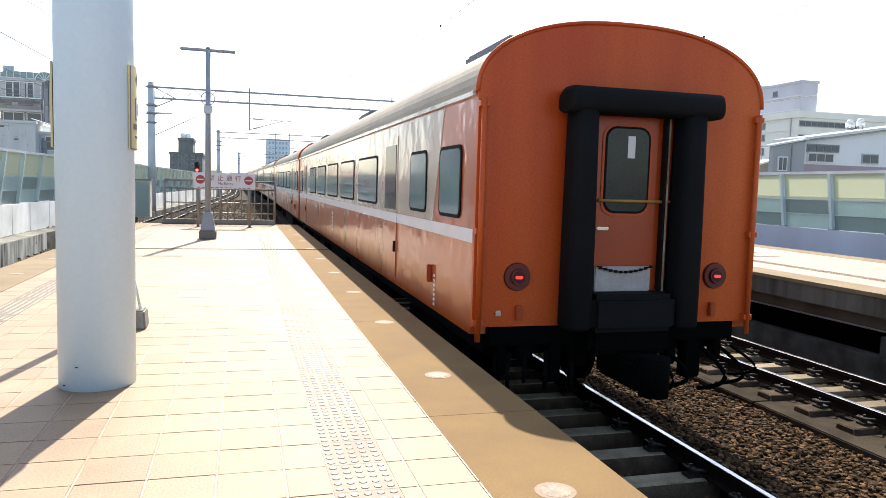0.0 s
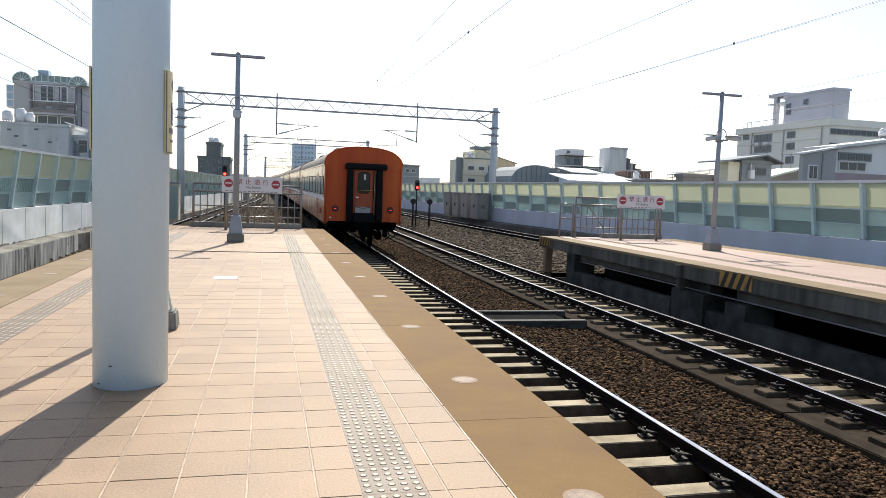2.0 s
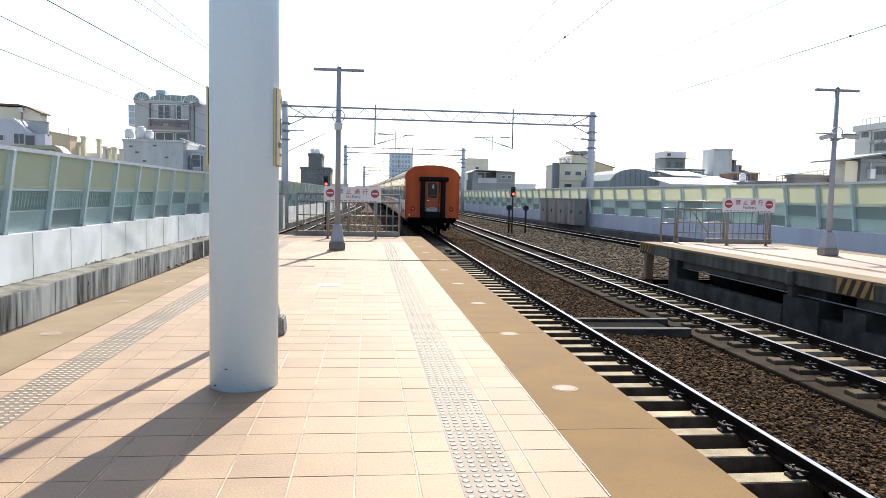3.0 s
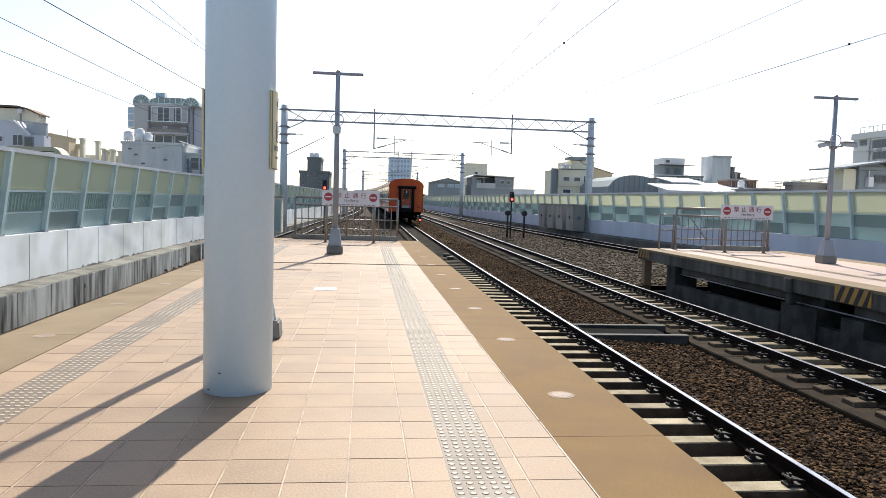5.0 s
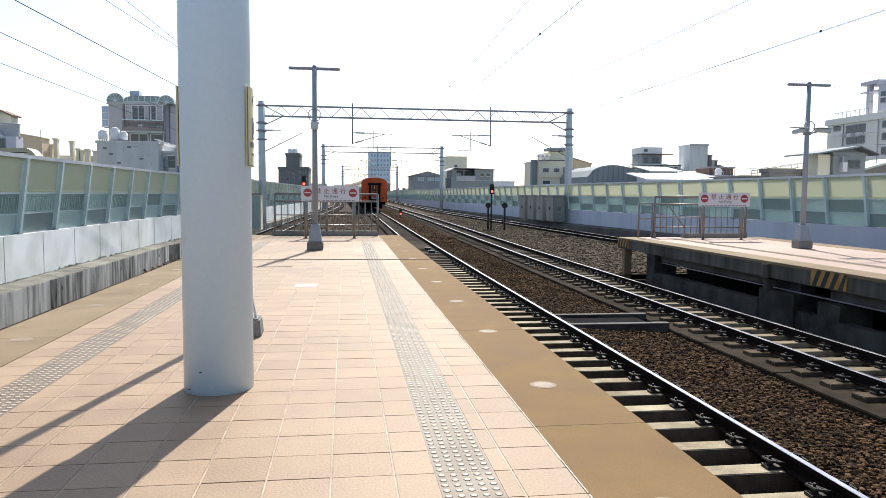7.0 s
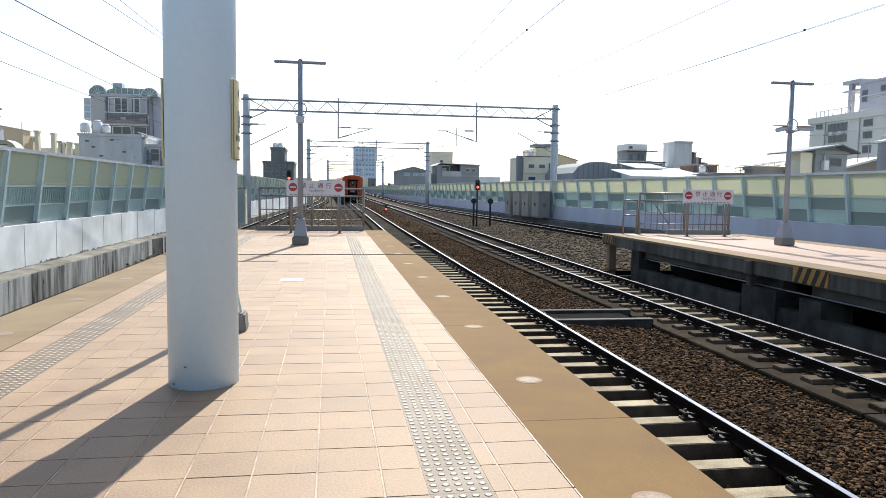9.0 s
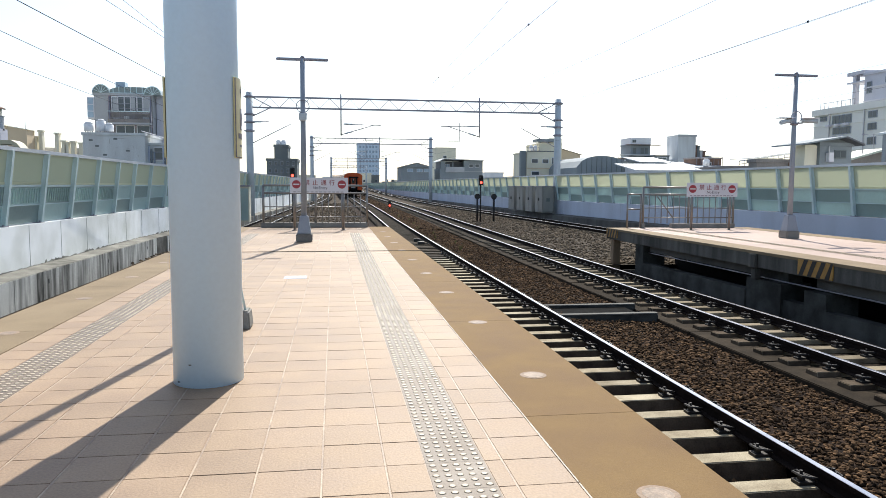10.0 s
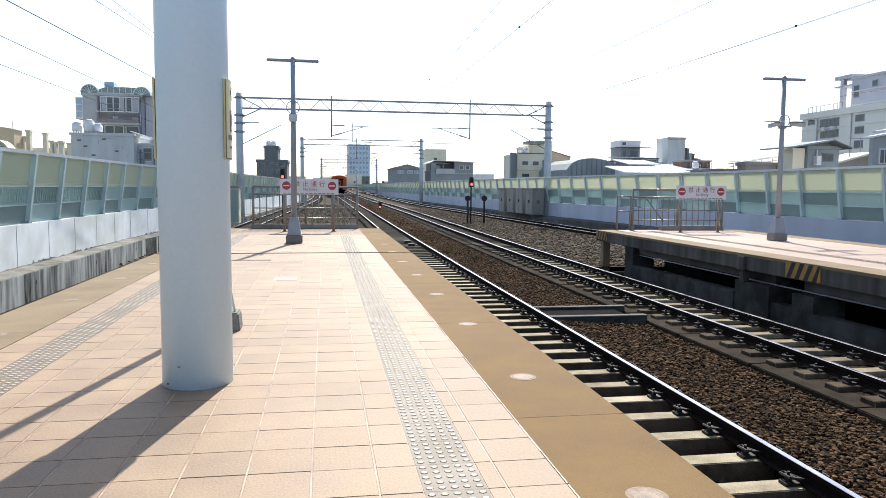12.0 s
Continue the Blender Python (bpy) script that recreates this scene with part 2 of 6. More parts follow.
PANEL_SILL = milky("panel_sill_sunlit", (0.80, 0.80, 0.62), 0.5, (0.95, 0.95, 0.8))
PANEL_GREEN = milky("panel_green", (0.60, 0.73, 0.70), 0.46)
PANEL_TEAL = milky("panel_teal", (0.375, 0.475, 0.455), 0.38)
BARRIER_CAP = mat("barrier_cap_white", (0.78, 0.82, 0.86), 0.35, 0.1, 2, 40, 0.03)
WALL_BRICK = mat("dull_pink_wall", (0.42, 0.34, 0.36), 0.85, 0.2, 0.8, 30, 0.1)
BARRIER_FRAME = mat("barrier_frame", (0.66, 0.79, 0.79), 0.45, 0.12, 2, 40, 0.03)
FAR_MATS = [BARRIER_FRAME, PANEL_YELLOW, PANEL_GREEN, PANEL_TEAL, BARRIER_CAP, GALV, PANEL_SILL]
CABINET = mat("cabinet_grey", (0.30, 0.30, 0.28), 0.5, 0.2, 1.5, 50, 0.08, streak=True)
WALL_WEATHER = mat("house_weathered", (0.68, 0.71, 0.71), 0.85, 0.25, 1.6, 20, 0.2, second=(0.54, 0.55, 0.55), streak=True)
VAULT = mat("dusty_glazing", (0.28, 0.34, 0.33), 0.3, 0.3, 1.5, 20, 0.05)
BROWN_SHEET = mat("rusty_sheet", (0.20, 0.12, 0.085), 0.8, 0.4, 1.5, 20, 0.2)
PALE_ROOF = mat("pale_yellow_roof", (0.50, 0.47, 0.33), 0.6, 0.2, 0.8, 20, 0.1)
WALL_WHITE = mat("house_white", (0.89, 0.89, 0.89), 0.85, 0.15, 0.35, 20, 0.15, streak=True)
WALL_PALE = mat("house_pale", (0.92, 0.91, 0.83), 0.85, 0.15, 0.35, 20, 0.15, streak=True)
DUCT_TOP = mat("duct_top_stained", (0.27, 0.265, 0.235), 0.9, 0.5, 2.5, 50, 0.4, second=(0.10, 0.097, 0.085), spec=0.1)
WALL_GREY = mat("house_grey", (0.52, 0.53, 0.54), 0.85, 0.3, 0.35, 20, 0.2, streak=True)
WALL_CREAM = mat("house_cream", (0.88, 0.82, 0.64), 0.85, 0.2, 0.35, 20, 0.15, streak=True)
WALL_DARK = mat("house_dark", (0.20, 0.22, 0.22), 0.85, 0.3, 0.35, 20, 0.2, streak=True)
# tower wall lightened to pale blue: distance haze is put into the colour
WALL_BLUE = mat("tower_hazed_blue", (0.62, 0.74, 0.86), 0.7, 0.12, 0.05, 5, 0.05)
ROOF_METAL = mat("sheet_metal_roof", (0.80, 0.81, 0.80), 0.5, 0.2, 0.5, 20, 0.1)
WALL_SLATE = mat("house_slate", (0.30, 0.335, 0.35), 0.85, 0.25, 0.35, 20, 0.2, streak=True)
WALL_TAUPE = mat("house_taupe", (0.36, 0.33, 0.31), 0.9, 0.35, 0.8, 20, 0.3, second=(0.22, 0.20, 0.185), streak=True)
ROOF_GREEN = mat("sheet_roof_green_white", (0.70, 0.74, 0.62), 0.55, 0.2, 0.6, 20, 0.1)
ROOF_DARK = mat("roof_dark", (0.16, 0.16, 0.17), 0.7, 0.25, 0.5, 20, 0.15)
WALL_BEIGE = mat("house_beige", (0.78, 0.62, 0.42), 0.85, 0.2, 0.35, 20, 0.15, streak=True)
WALL_PINK = mat("house_mauve", (0.68, 0.68, 0.74), 0.85, 0.25, 0.35, 20, 0.15, streak=True)
WINDOW_DARK = glassy("house_window", (0.085, 0.10, 0.11), 0.12, 0.0)
# pale panes; on the tower they hold the painted haze as well
WINDOW_PALE = glassy("tower_window", (0.36, 0.47, 0.58), 0.2, 0.0)
PANE_DARK = mat("door_pane", (0.025, 0.034, 0.034), 0.1, 0.4, 5, 40, 0.01, local=True, spec=0.3)
EARTH = mat("town_ground", (0.16, 0.16, 0.14), 0.95, 0.4, 0.05, 2, 0.2)
WEED = mat("dry_weed", (0.20, 0.19, 0.06), 0.8, 0.3, 9, 60, 0.1, per_object=0.3)


# ---- building helpers ----
def bx(bm, x0, x1, y0, y1, z0, z1):
    v = [bm.verts.new(p) for p in ((x0, y0, z0), (x1, y0, z0), (x1, y1, z0), (x0, y1, z0), (x0, y0, z1), (x1, y0, z1), (x1, y1, z1), (x0, y1, z1))]
    for f in ((3, 2, 1, 0), (4, 5, 6, 7), (0, 1, 5, 4), (1, 2, 6, 5), (2, 3, 7, 6), (3, 0, 4, 7)):
        bm.faces.new([v[i] for i in f])
    return bm


def frustum(bm, x, y, z0, z1, a0, b0, a1, b1):
    v = [bm.verts.new((x + sx * a / 2, y + sy * b / 2, z)) for z, a, b in ((z0, a0, b0), (z1, a1, b1)) for sx, sy in ((-1, -1), (1, -1), (1, 1), (-1, 1))]
    for f in ((3, 2, 1, 0), (4, 5, 6, 7), (0, 1, 5, 4), (1, 2, 6, 5), (2, 3, 7, 6), (3, 0, 4, 7)):
        bm.faces.new([v[i] for i in f])
    return bm


def cyl(bm, p, q, r, n=12, r2=None, caps=True):
    p, q = Vector(p), Vector(q)
    turn = (q - p).to_track_quat("Z", "Y").to_matrix()
    rings = []
    for c, rad in ((p, r), (q, r if r2 is None else r2)):
        rings.append([bm.verts.new(c + turn @ Vector((math.cos(2 * math.pi * i / n) * rad, math.sin(2 * math.pi * i / n) * rad, 0))) for i in range(n)])
    for i in range(n):
        f = bm.faces.new((rings[0][i], rings[0][(i + 1) % n], rings[1][(i + 1) % n], rings[1][i]))
        f.smooth = n > 6
    if caps:
        bm.faces.new(rings[0][::-1])
        bm.faces.new(rings[1])
    return bm


def tube(bm, pts, r, n=8):
    """One continuous round tube through the points."""
    pts = [Vector(p) for p in pts]
    rings = []
    for k, p in enumerate(pts):
        turn = (pts[min(k + 1, len(pts) - 1)] - pts[max(k - 1, 0)]).to_track_quat("Z", "Y").to_matrix()
        rings.append([bm.verts.new(p + turn @ Vector((math.cos(2 * math.pi * i / n) * r, math.sin(2 * math.pi * i / n) * r, 0))) for i in range(n)])
    for a, b in zip(rings, rings[1:]):
        for i in range(n):
            f = bm.faces.new((a[i], a[(i + 1) % n], b[(i + 1) % n], b[i]))
            f.smooth = n > 6
    bm.faces.new(rings[0][::-1])
    bm.faces.new(rings[-1])
    return bm


def sweep(bm, profile, pts):
    """Extrudes a closed (x, z) profile along points that run roughly along y."""
    rings = [[bm.verts.new((p[0] + x, p[1], p[2] + z)) for x, z in profile] for p in pts]
    k = len(profile)
    for a, b in zip(rings, rings[1:]):
        for i in range(k):
            bm.faces.new((a[i], a[(i + 1) % k], b[(i + 1) % k], b[i]))
    bm.faces.new(rings[0][::-1])
    bm.faces.new(rings[-1])
    return bm


def mesh_of(name, bm, material, bevel=0.0):
    if bevel:
        bmesh.ops.bevel(bm, geom=list(bm.edges), offset=bevel, segments=2, affect="EDGES", clamp_overlap=True)
    bmesh.ops.recalc_face_normals(bm, faces=list(bm.faces))
    me = bpy.data.meshes.new(name)
    bm.to_mesh(me)
    bm.free()
    for m in (material if isinstance(material, (list, tuple)) else [material]):
        me.materials.append(m)
    return me


def part(name, bm, material, parent, label="", bevel=0.0, m=None):
    ob = new(name, bm if isinstance(bm, bpy.types.Mesh) else mesh_of(name, bm, material, bevel))
    ob.parent = parent
    if m is not None:
        ob.matrix_basis = m
    if label:
        tagged(ob, label)
    return ob


def thing(name, label, category, m=None, group="", kind=""):
    ob = new(name)
    ob.empty_display_size = 0.2
    if m is not None:
        ob.matrix_basis = m
    return tagged(ob, label, category, group, kind)


def solid(name, bm, material, label, category, kind="", bevel=0.0, group="", m=None):
    ob = new(name, mesh_of(name, bm, material, bevel))
    if m is not None:
        ob.matrix_basis = m
    return tagged(ob, label, category, group, kind)


B = bmesh.new


def rounded(bm, axis, a0, a1, z0, z1, r, d0, d1):
    """A rounded rectangular panel, standing across x (axis 'x') or across y (axis 'y')."""
    ring = []
    for cx, cz, g in ((a1 - r, z1 - r, 0), (a0 + r, z1 - r, 90), (a0 + r, z0 + r, 180), (a1 - r, z0 + r, 270)):
        for k in range(5):
            q = radians(g + 22.5 * k)
            ring.append((cx + r * math.cos(q), cz + r * math.sin(q)))
    loops = [[bm.verts.new((d, a, z) if axis == "x" else (a, d, z)) for a, z in ring] for d in (d0, d1)]
    bm.faces.new(loops[0][::-1])
    bm.faces.new(loops[1])
    n = len(ring)
    for i in range(n):
        bm.faces.new((loops[0][i], loops[0][(i + 1) % n], loops[1][(i + 1) % n], loops[1][i]))
    return bm


def letters(text, size, material):
    """A flat text mesh from the built-in font, centred, in the x-z plane facing -y."""
    cu = bpy.data.curves.new("lettering", "FONT")
    cu.body, cu.size, cu.align_x, cu.align_y, cu.extrude = text, size, "CENTER", "CENTER", 0.002
    ob = bpy.data.objects.new("lettering", cu)
    scene.collection.objects.link(ob)
    me = bpy.data.meshes.new_from_object(ob.evaluated_get(bpy.context.evaluated_depsgraph_get()))
    bpy.data.objects.remove(ob)
    bpy.data.curves.remove(cu)
    me.transform(pose(0, 0, 0, 90, 0, 0))
    me.materials.clear()
    me.materials.append(material)
    return me


# ---- plan ----
RAIL = -0.95          # rail head below the platform
P1_L, P1_R, P1_END = -3.32, 1.77, 23.75
P2_L, P2_R, P2_END = 8.85, 13.9, 22.7


def bend(y):
    return -0.68 * (max(0.0, y - 25.0) / 115.0) ** 2


def ease(y, y0, y1):
    t = min(1.0, max(0.0, (y - y0) / (y1 - y0)))
    return t * t * (3 - 2 * t)


def rise(y):
    """The line climbs very gently beyond the station."""
    return 0.24 * ease(y, 15, 75) + (0.30 * (max(0.0, min(y, 300) - 30.0) / 95.0) ** 2 if y < 300 else 2.42)


def track_x(i, y):
    """Centre line of each track: 0 and 3 draw in towards the middle pair beyond the platforms."""
    base = {0: -4.93 + 4.2 * ease(y, 10, 130), 1: 3.42, 2: 7.25, 3: 15.5 - 4.4 * ease(y, 5, 90)}[i]
    return base + bend(y)


def wall_x(side, y):
    pts = {-1: ((-60, -7.1), (28, -7.1), (48, -5.6), (95, -3.5), (200, -3.2), (420, -5.0)), 1: ((-60, 17.0), (27, 17.0), (48, 15.0), (95, 12.9), (200, 11.9), (420, 9.0))}[side]
    return float(np.interp(y, [p[0] for p in pts], [p[1] for p in pts]))


# ---- ground and viaduct ----
solid("ground", bx(B(), -2500, 2500, -600, 3500, -9.6, -9.0), EARTH, "grey-green town ground far below the viaduct", "ground", "structure")
bm = B()
ys = [-60, 28, 38, 48, 70, 95, 140, 200, 300, 420]
top = [[bm.verts.new((wall_x(s, y) + 0.6 * s, y, z)) for s in (-1, 1) for z in (-1.32, -2.4)] for y in ys]
for p, q in zip(top, top[1:]):
    for i, j in ((0, 2), (2, 3), (3, 1), (1, 0)):
        bm.faces.new((p[i], p[j], q[j], q[i]))
bm.faces.new([top[0][i] for i in (0, 1, 3, 2)])
bm.faces.new([top[-1][i] for i in (0, 2, 3, 1)])
solid("viaduct_deck", bm, BALLAST, "dark elevated railway deck under the tracks", "deck", "structure")


# ---- tracks ----
def strip(bm, f0, f1, ys, z, z2=None):
    rows = [(bm.verts.new((f0(y), y, z + rise(y))), bm.verts.new((f1(y), y, (z if z2 is None else z2) + rise(y)))) for y in ys]
    for a, b in zip(rows, rows[1:]):
        bm.faces.new((a[0], a[1], b[1], b[0]))
    return bm


RAIL_PROFILE = ((-0.0325, 0), (0.0325, 0), (0.0325, -0.04), (0.009, -0.052), (0.009, -0.125), (0.06, -0.138), (0.06, -0.15), (-0.06, -0.15), (-0.06, -0.138), (-0.009, -0.125), (-0.009, -0.052), (-0.0325, -0.04))
LINE = [-40, 0, 20, 30, 40, 50, 60, 75, 90, 110, 130, 160, 200, 260, 330, 420]


def rail_mesh(bm, f):
    sweep(bm, [(x, z - 0.001) for x, z in RAIL_PROFILE], [(f(y), y, RAIL + rise(y)) for y in LINE])


def clip_mesh():
    bm = B()
    pts = [(0.05, -0.10, 0.01), (0.05, 0.08, 0.03), (0.10, 0.10, 0.045), (0.15, 0.05, 0.04), (0.15, -0.07, 0.035), (0.10, -0.10, 0.03), (0.10, 0.03, 0.03)]
    tube(bm, [(x * 1.15, y * 1.1, z * 1.5 + 0.012) for x, y, z in pts], 0.012, 6)
    bx(bm, 0.05, 0.2, -0.055, 0.055, -0.01, 0.02)
    bx(bm, 0.13, 0.165, -0.03, 0.03, 0.02, 0.075)
    cyl(bm, (0.148, 0, 0.07), (0.148, 0, 0.105), 0.014, 6)
    return mesh_of("rail_clip", bm, CLIP)


CLIP_MESH = clip_mesh()
bm = B()
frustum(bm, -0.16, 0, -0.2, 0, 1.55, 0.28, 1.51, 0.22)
# side faces take the dark stub colour in place of shade between sleepers
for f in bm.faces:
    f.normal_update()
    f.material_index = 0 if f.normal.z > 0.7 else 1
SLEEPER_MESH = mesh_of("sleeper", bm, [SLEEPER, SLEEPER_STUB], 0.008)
bm = B()
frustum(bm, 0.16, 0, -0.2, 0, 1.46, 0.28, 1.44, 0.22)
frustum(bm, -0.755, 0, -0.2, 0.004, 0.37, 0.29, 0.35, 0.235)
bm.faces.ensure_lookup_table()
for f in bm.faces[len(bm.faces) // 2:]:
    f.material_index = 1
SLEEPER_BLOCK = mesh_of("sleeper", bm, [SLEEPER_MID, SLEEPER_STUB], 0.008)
bm = B()
frustum(bm, 0, 0, -0.2, 0, 1.88, 0.28, 1.84, 0.22)
SLEEPER_GRIMY = mesh_of("sleeper", bm, SLEEPER_FAR, 0.008)


def build_track(i, near0, near1, pitch, far, stones):
    t = thing("railway_track", "narrow-gauge railway track with polished rails on concrete sleepers", "railway track", kind="structure")
    for s in (-0.5335, 0.5335):
        bm = B()
        rail_mesh(bm, lambda y: track_x(i, y) + s)
        r = part("rail", bm, RAIL_SIDE, t)
        bm = B()
        sweep(bm, ((-0.024, 0.001), (0.024, 0.001), (0.028, -0.003), (-0.028, -0.003)), [(track_x(i, y) + s, y, RAIL + 0.002 + rise(y)) for y in LINE])
        part("rail_head", bm, RAIL_TOP, r, "bright polished running surface")
    y = near0
    while y < near1:
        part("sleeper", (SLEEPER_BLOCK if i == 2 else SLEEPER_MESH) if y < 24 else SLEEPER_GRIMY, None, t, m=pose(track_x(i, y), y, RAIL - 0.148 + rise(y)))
        if y < 26 and i in (1, 2):
            for s in (-0.5335, 0.5335):
                for d in (0, 180):
                    part("rail_clip", CLIP_MESH, None, t, m=pose(track_x(i, y) + s, y, RAIL - 0.14 + rise(y), 0, 0, d))
        y += pitch
    bm = B()
    while y < far:
        frustum(bm, track_x(i, y), y, RAIL - 0.3 + rise(y), RAIL - 0.148 + rise(y), 2.04, 0.28, 2.0, 0.22)
        y += pitch
    tagged(part("far_sleepers", bm, SLEEPER_FAR, t), kind="stuff")
    return t


build_track(1, 1.5 - 0.63 * 16, 60, 0.63, 260, None)
build_track(2, 3.0 - 0.63 * 18, 60, 0.63, 260, None)
build_track(3, 22.0, 50, 0.63, 200, None)
build_track(0, 5.0 - 0.63 * 22, 40, 0.63, 200, None)

bm = B()
sweep(bm, ((-1.14, 0), (1.05, 0), (1.05, -0.18), (-1.14, -0.18)), [(track_x(2, y), y, -1.17 + rise(y)) for y in LINE if y < 130])
slab = solid("track_slab", bm, SLAB, "grimy concrete slab edge carrying the middle track", "track slab", "structure")
for k in range(20):
    y = 0.87 + 2.14 * k
    part("edge_slab", bx(B(), track_x(2, y) - 1.185 + random.uniform(-0.008, 0.008), track_x(2, y) - 0.60, y + 0.012, y + 2.128, -1.33, -1.155 + rise(y) + random.uniform(-0.006, 0.006)), SLAB, slab, bevel=0.012)
bm = B()
strip(bm, lambda y: track_x(1, y) - 1.5, lambda y: track_x(1, y) + 0.62, LINE, -1.27)
solid("ballast_bed", bm, BALLAST, "ballast between sleepers, coloured dark for the shaded gaps", "ballast", "structure")
bm = B()
strip(bm, lambda y: track_x(1, y) + 0.595, lambda y: track_x(2, y) - 1.13, LINE, -1.125, -1.25)
solid("ballast_bed", bm, BALLAST, "brown ballast strip between two tracks", "ballast", "structure")
bm = B()
strip(bm, lambda y: track_x(2, y) + 0.98, lambda y: wall_x(1, y) + 0.2, [P2_END - 0.6] + LINE[3:], -1.17)
solid("ballast_bed", bm, BALLAST_GREY, "grey ballast beyond the far platform", "ballast", "structure")
bm = B()
strip(bm, lambda y: wall_x(-1, y) - 0.2, lambda y: track_x(1, y) - 1.45, LINE, -1.315)
solid("ballast_bed", bm, BALLAST_GREY, "grey ballast beside the parapet", "ballast", "structure")

ICO = bmesh.new()
bmesh.ops.create_icosphere(ICO, subdivisions=1, radius=1.0)
ICO_V = np.array([v.co[:] for v in ICO.verts])
ICO_F = np.array([[v.index for v in f.verts] for f in ICO.faces])
ICO.free()


def stones(name, label, material, n, x_of, y0, y1, z, s0, s1, seed):
    """Broken stone: many small angular lumps laid over a bed."""
    rng = np.random.default_rng(seed)
    u = rng.random(n) ** 1.5
    yy = y0 + (y1 - y0) * u
    share = rng.random(n)
    pts = np.array([x_of(y, k) for y, k in zip(yy, share)])
    if isinstance(z, tuple):
        z = z[0] + (z[1] - z[0]) * share
    sizes = s0 + (s1 - s0) * rng.random((n, 3)) * (1 + 0.9 * u[:, None])
    v = ICO_V[None] * (1 + 0.75 * (rng.random((n, 12, 1)) - 0.5)) * sizes[:, None]
    ang = rng.random(n) * 6.283
    c, s = np.cos(ang)[:, None], np.sin(ang)[:, None]
    v = np.stack([v[..., 0] * c - v[..., 1] * s, v[..., 0] * s + v[..., 1] * c, v[..., 2] * 0.62], -1)
    lift = np.array([rise(y) for y in yy])
    v += np.stack([pts, yy, z + lift + 0.03 * rng.random(n)], -1)[:, None]
    f = (ICO_F[None] + 12 * np.arange(n)[:, None, None]).reshape(-1, 3)
    me = bpy.data.meshes.new(name)
    me.from_pydata(v.reshape(-1, 3).tolist(), [], f.tolist())
    me.materials.append(material)
    return tagged(new(name, me), label, "ballast", kind="stuff")


stones("ballast_stones", "brown broken ballast stones between the tracks", STONE, 30000, lambda y, k: track_x(1, y) + 0.60 + k * (track_x(2, y) - 1.15 - track_x(1, y) - 0.60), 3.2, 42, (-1.122, -1.245), 0.012, 0.032, 1)
stones("ballast_stones", "dark ballast stones between the sleepers", STONE, 4000, lambda y, k: track_x(1, y) - 1.4 + k * 2.2, 2.5, 30, -1.275, 0.02, 0.045, 2)
stones("ballast_stones", "grey broken ballast stones beyond the far platform", STONE_GREY, 9000, lambda y, k: track_x(2, y) + 1.0 + k * (wall_x(1, y) - track_x(2, y) - 1.8), P2_END - 0.4, 75, -1.16, 0.03, 0.07, 3)

stones("ballast_stones", "brown ballast between the tracks further out", STONE, 9000, lambda y, k: track_x(1, y) + 0.60 + k * (track_x(2, y) - 1.15 - track_x(1, y) - 0.60), 40, 130, (-1.112, -1.20), 0.035, 0.07, 5)
stones("ballast_stones", "grey ballast around the left track", STONE_GREY, 7000, lambda y, k: wall_x(-1, y) + 0.6 + k * (track_x(1, y) - 1.6 - wall_x(-1, y) - 0.6), P1_END, 90, -1.235, 0.03, 0.06, 6)
stones("ballast_stones", "brown broken ballast stones along the near platform", STONE, 7000, lambda y, k: track_x(1, y) + 0.60 + k * (track_x(2, y) - 1.15 - track_x(1, y) - 0.60), 3.2, -9, (-1.122, -1.245), 0.012, 0.032, 8)

def weed(x, y, z, n, h, seed):
    """A tuft of narrow leaning blades."""
    rng = random.Random(seed)
    t = thing("weed", "dry yellow-green weed tuft growing in the ballast", "weed", pose(x, y, z), group="ballast weeds")
    for k in range(n):
        a, lean, hh = rng.uniform(0, 6.28), rng.uniform(0.1, 0.6), h * rng.uniform(0.5, 1.0)
        c, w = math.cos(a), math.sin(a)
        bm = B()
        v = [bm.verts.new(q) for q in ((-0.012 * w, 0.012 * c, 0), (0.012 * w, -0.012 * c, 0), (lean * hh * c * 0.5 + 0.009 * w, lean * hh * w * 0.5 - 0.009 * c, hh * 0.6), (lean * hh * c, lean * hh * w, hh), (lean * hh * c * 0.5 - 0.009 * w, lean * hh * w * 0.5 + 0.009 * c, hh * 0.6))]
        bm.faces.new(v)
        part("blade", bm, WEED, t)


for k, (dx, y) in enumerate(((1.2, 33.0), (1.5, 36.0), (1.1, 39.5), (1.7, 30.5), (1.4, 44.0), (1.3, 27.0), (1.6, 48.5), (1.2, 52.0))):
    weed(track_x(1, y) + dx, y, -1.17 + rise(y), 14, 0.22 + 0.05 * (k % 3), k)
for y in (29.5, 31.0):
    t = thing("track_box", "small dark cable box between the rails", "cable box", pose(track_x(1, y) + 0.1, y, RAIL - 0.15 + rise(y)), group="track boxes")
    part("lid", bx(B(), -0.14, 0.14, -0.1, 0.1, 0, 0.12), BLACK, t, bevel=0.012)
    part("plug", cyl(B(), (0.14, 0, 0.06), (0.3, 0, 0.03), 0.02, 8), BLACK, t)

# cross trough between the two tracks
t = thing("cross_trough", "shallow concrete cross trough between the tracks", "cable trough")
# dark beams with paler rims paint shaded sides and sunlit tops
for y in (12.93, 14.0):
    part("beam", bx(B(), 4.15, 6.1, y - 0.07, y + 0.07, -1.24, -1.068), LOW_WALL, t, bevel=0.012)
    part("rim", bx(B(), 4.14, 6.1, y - 0.075, y + 0.075, -1.066, -1.045), BEAM_GREY, t, bevel=0.006)
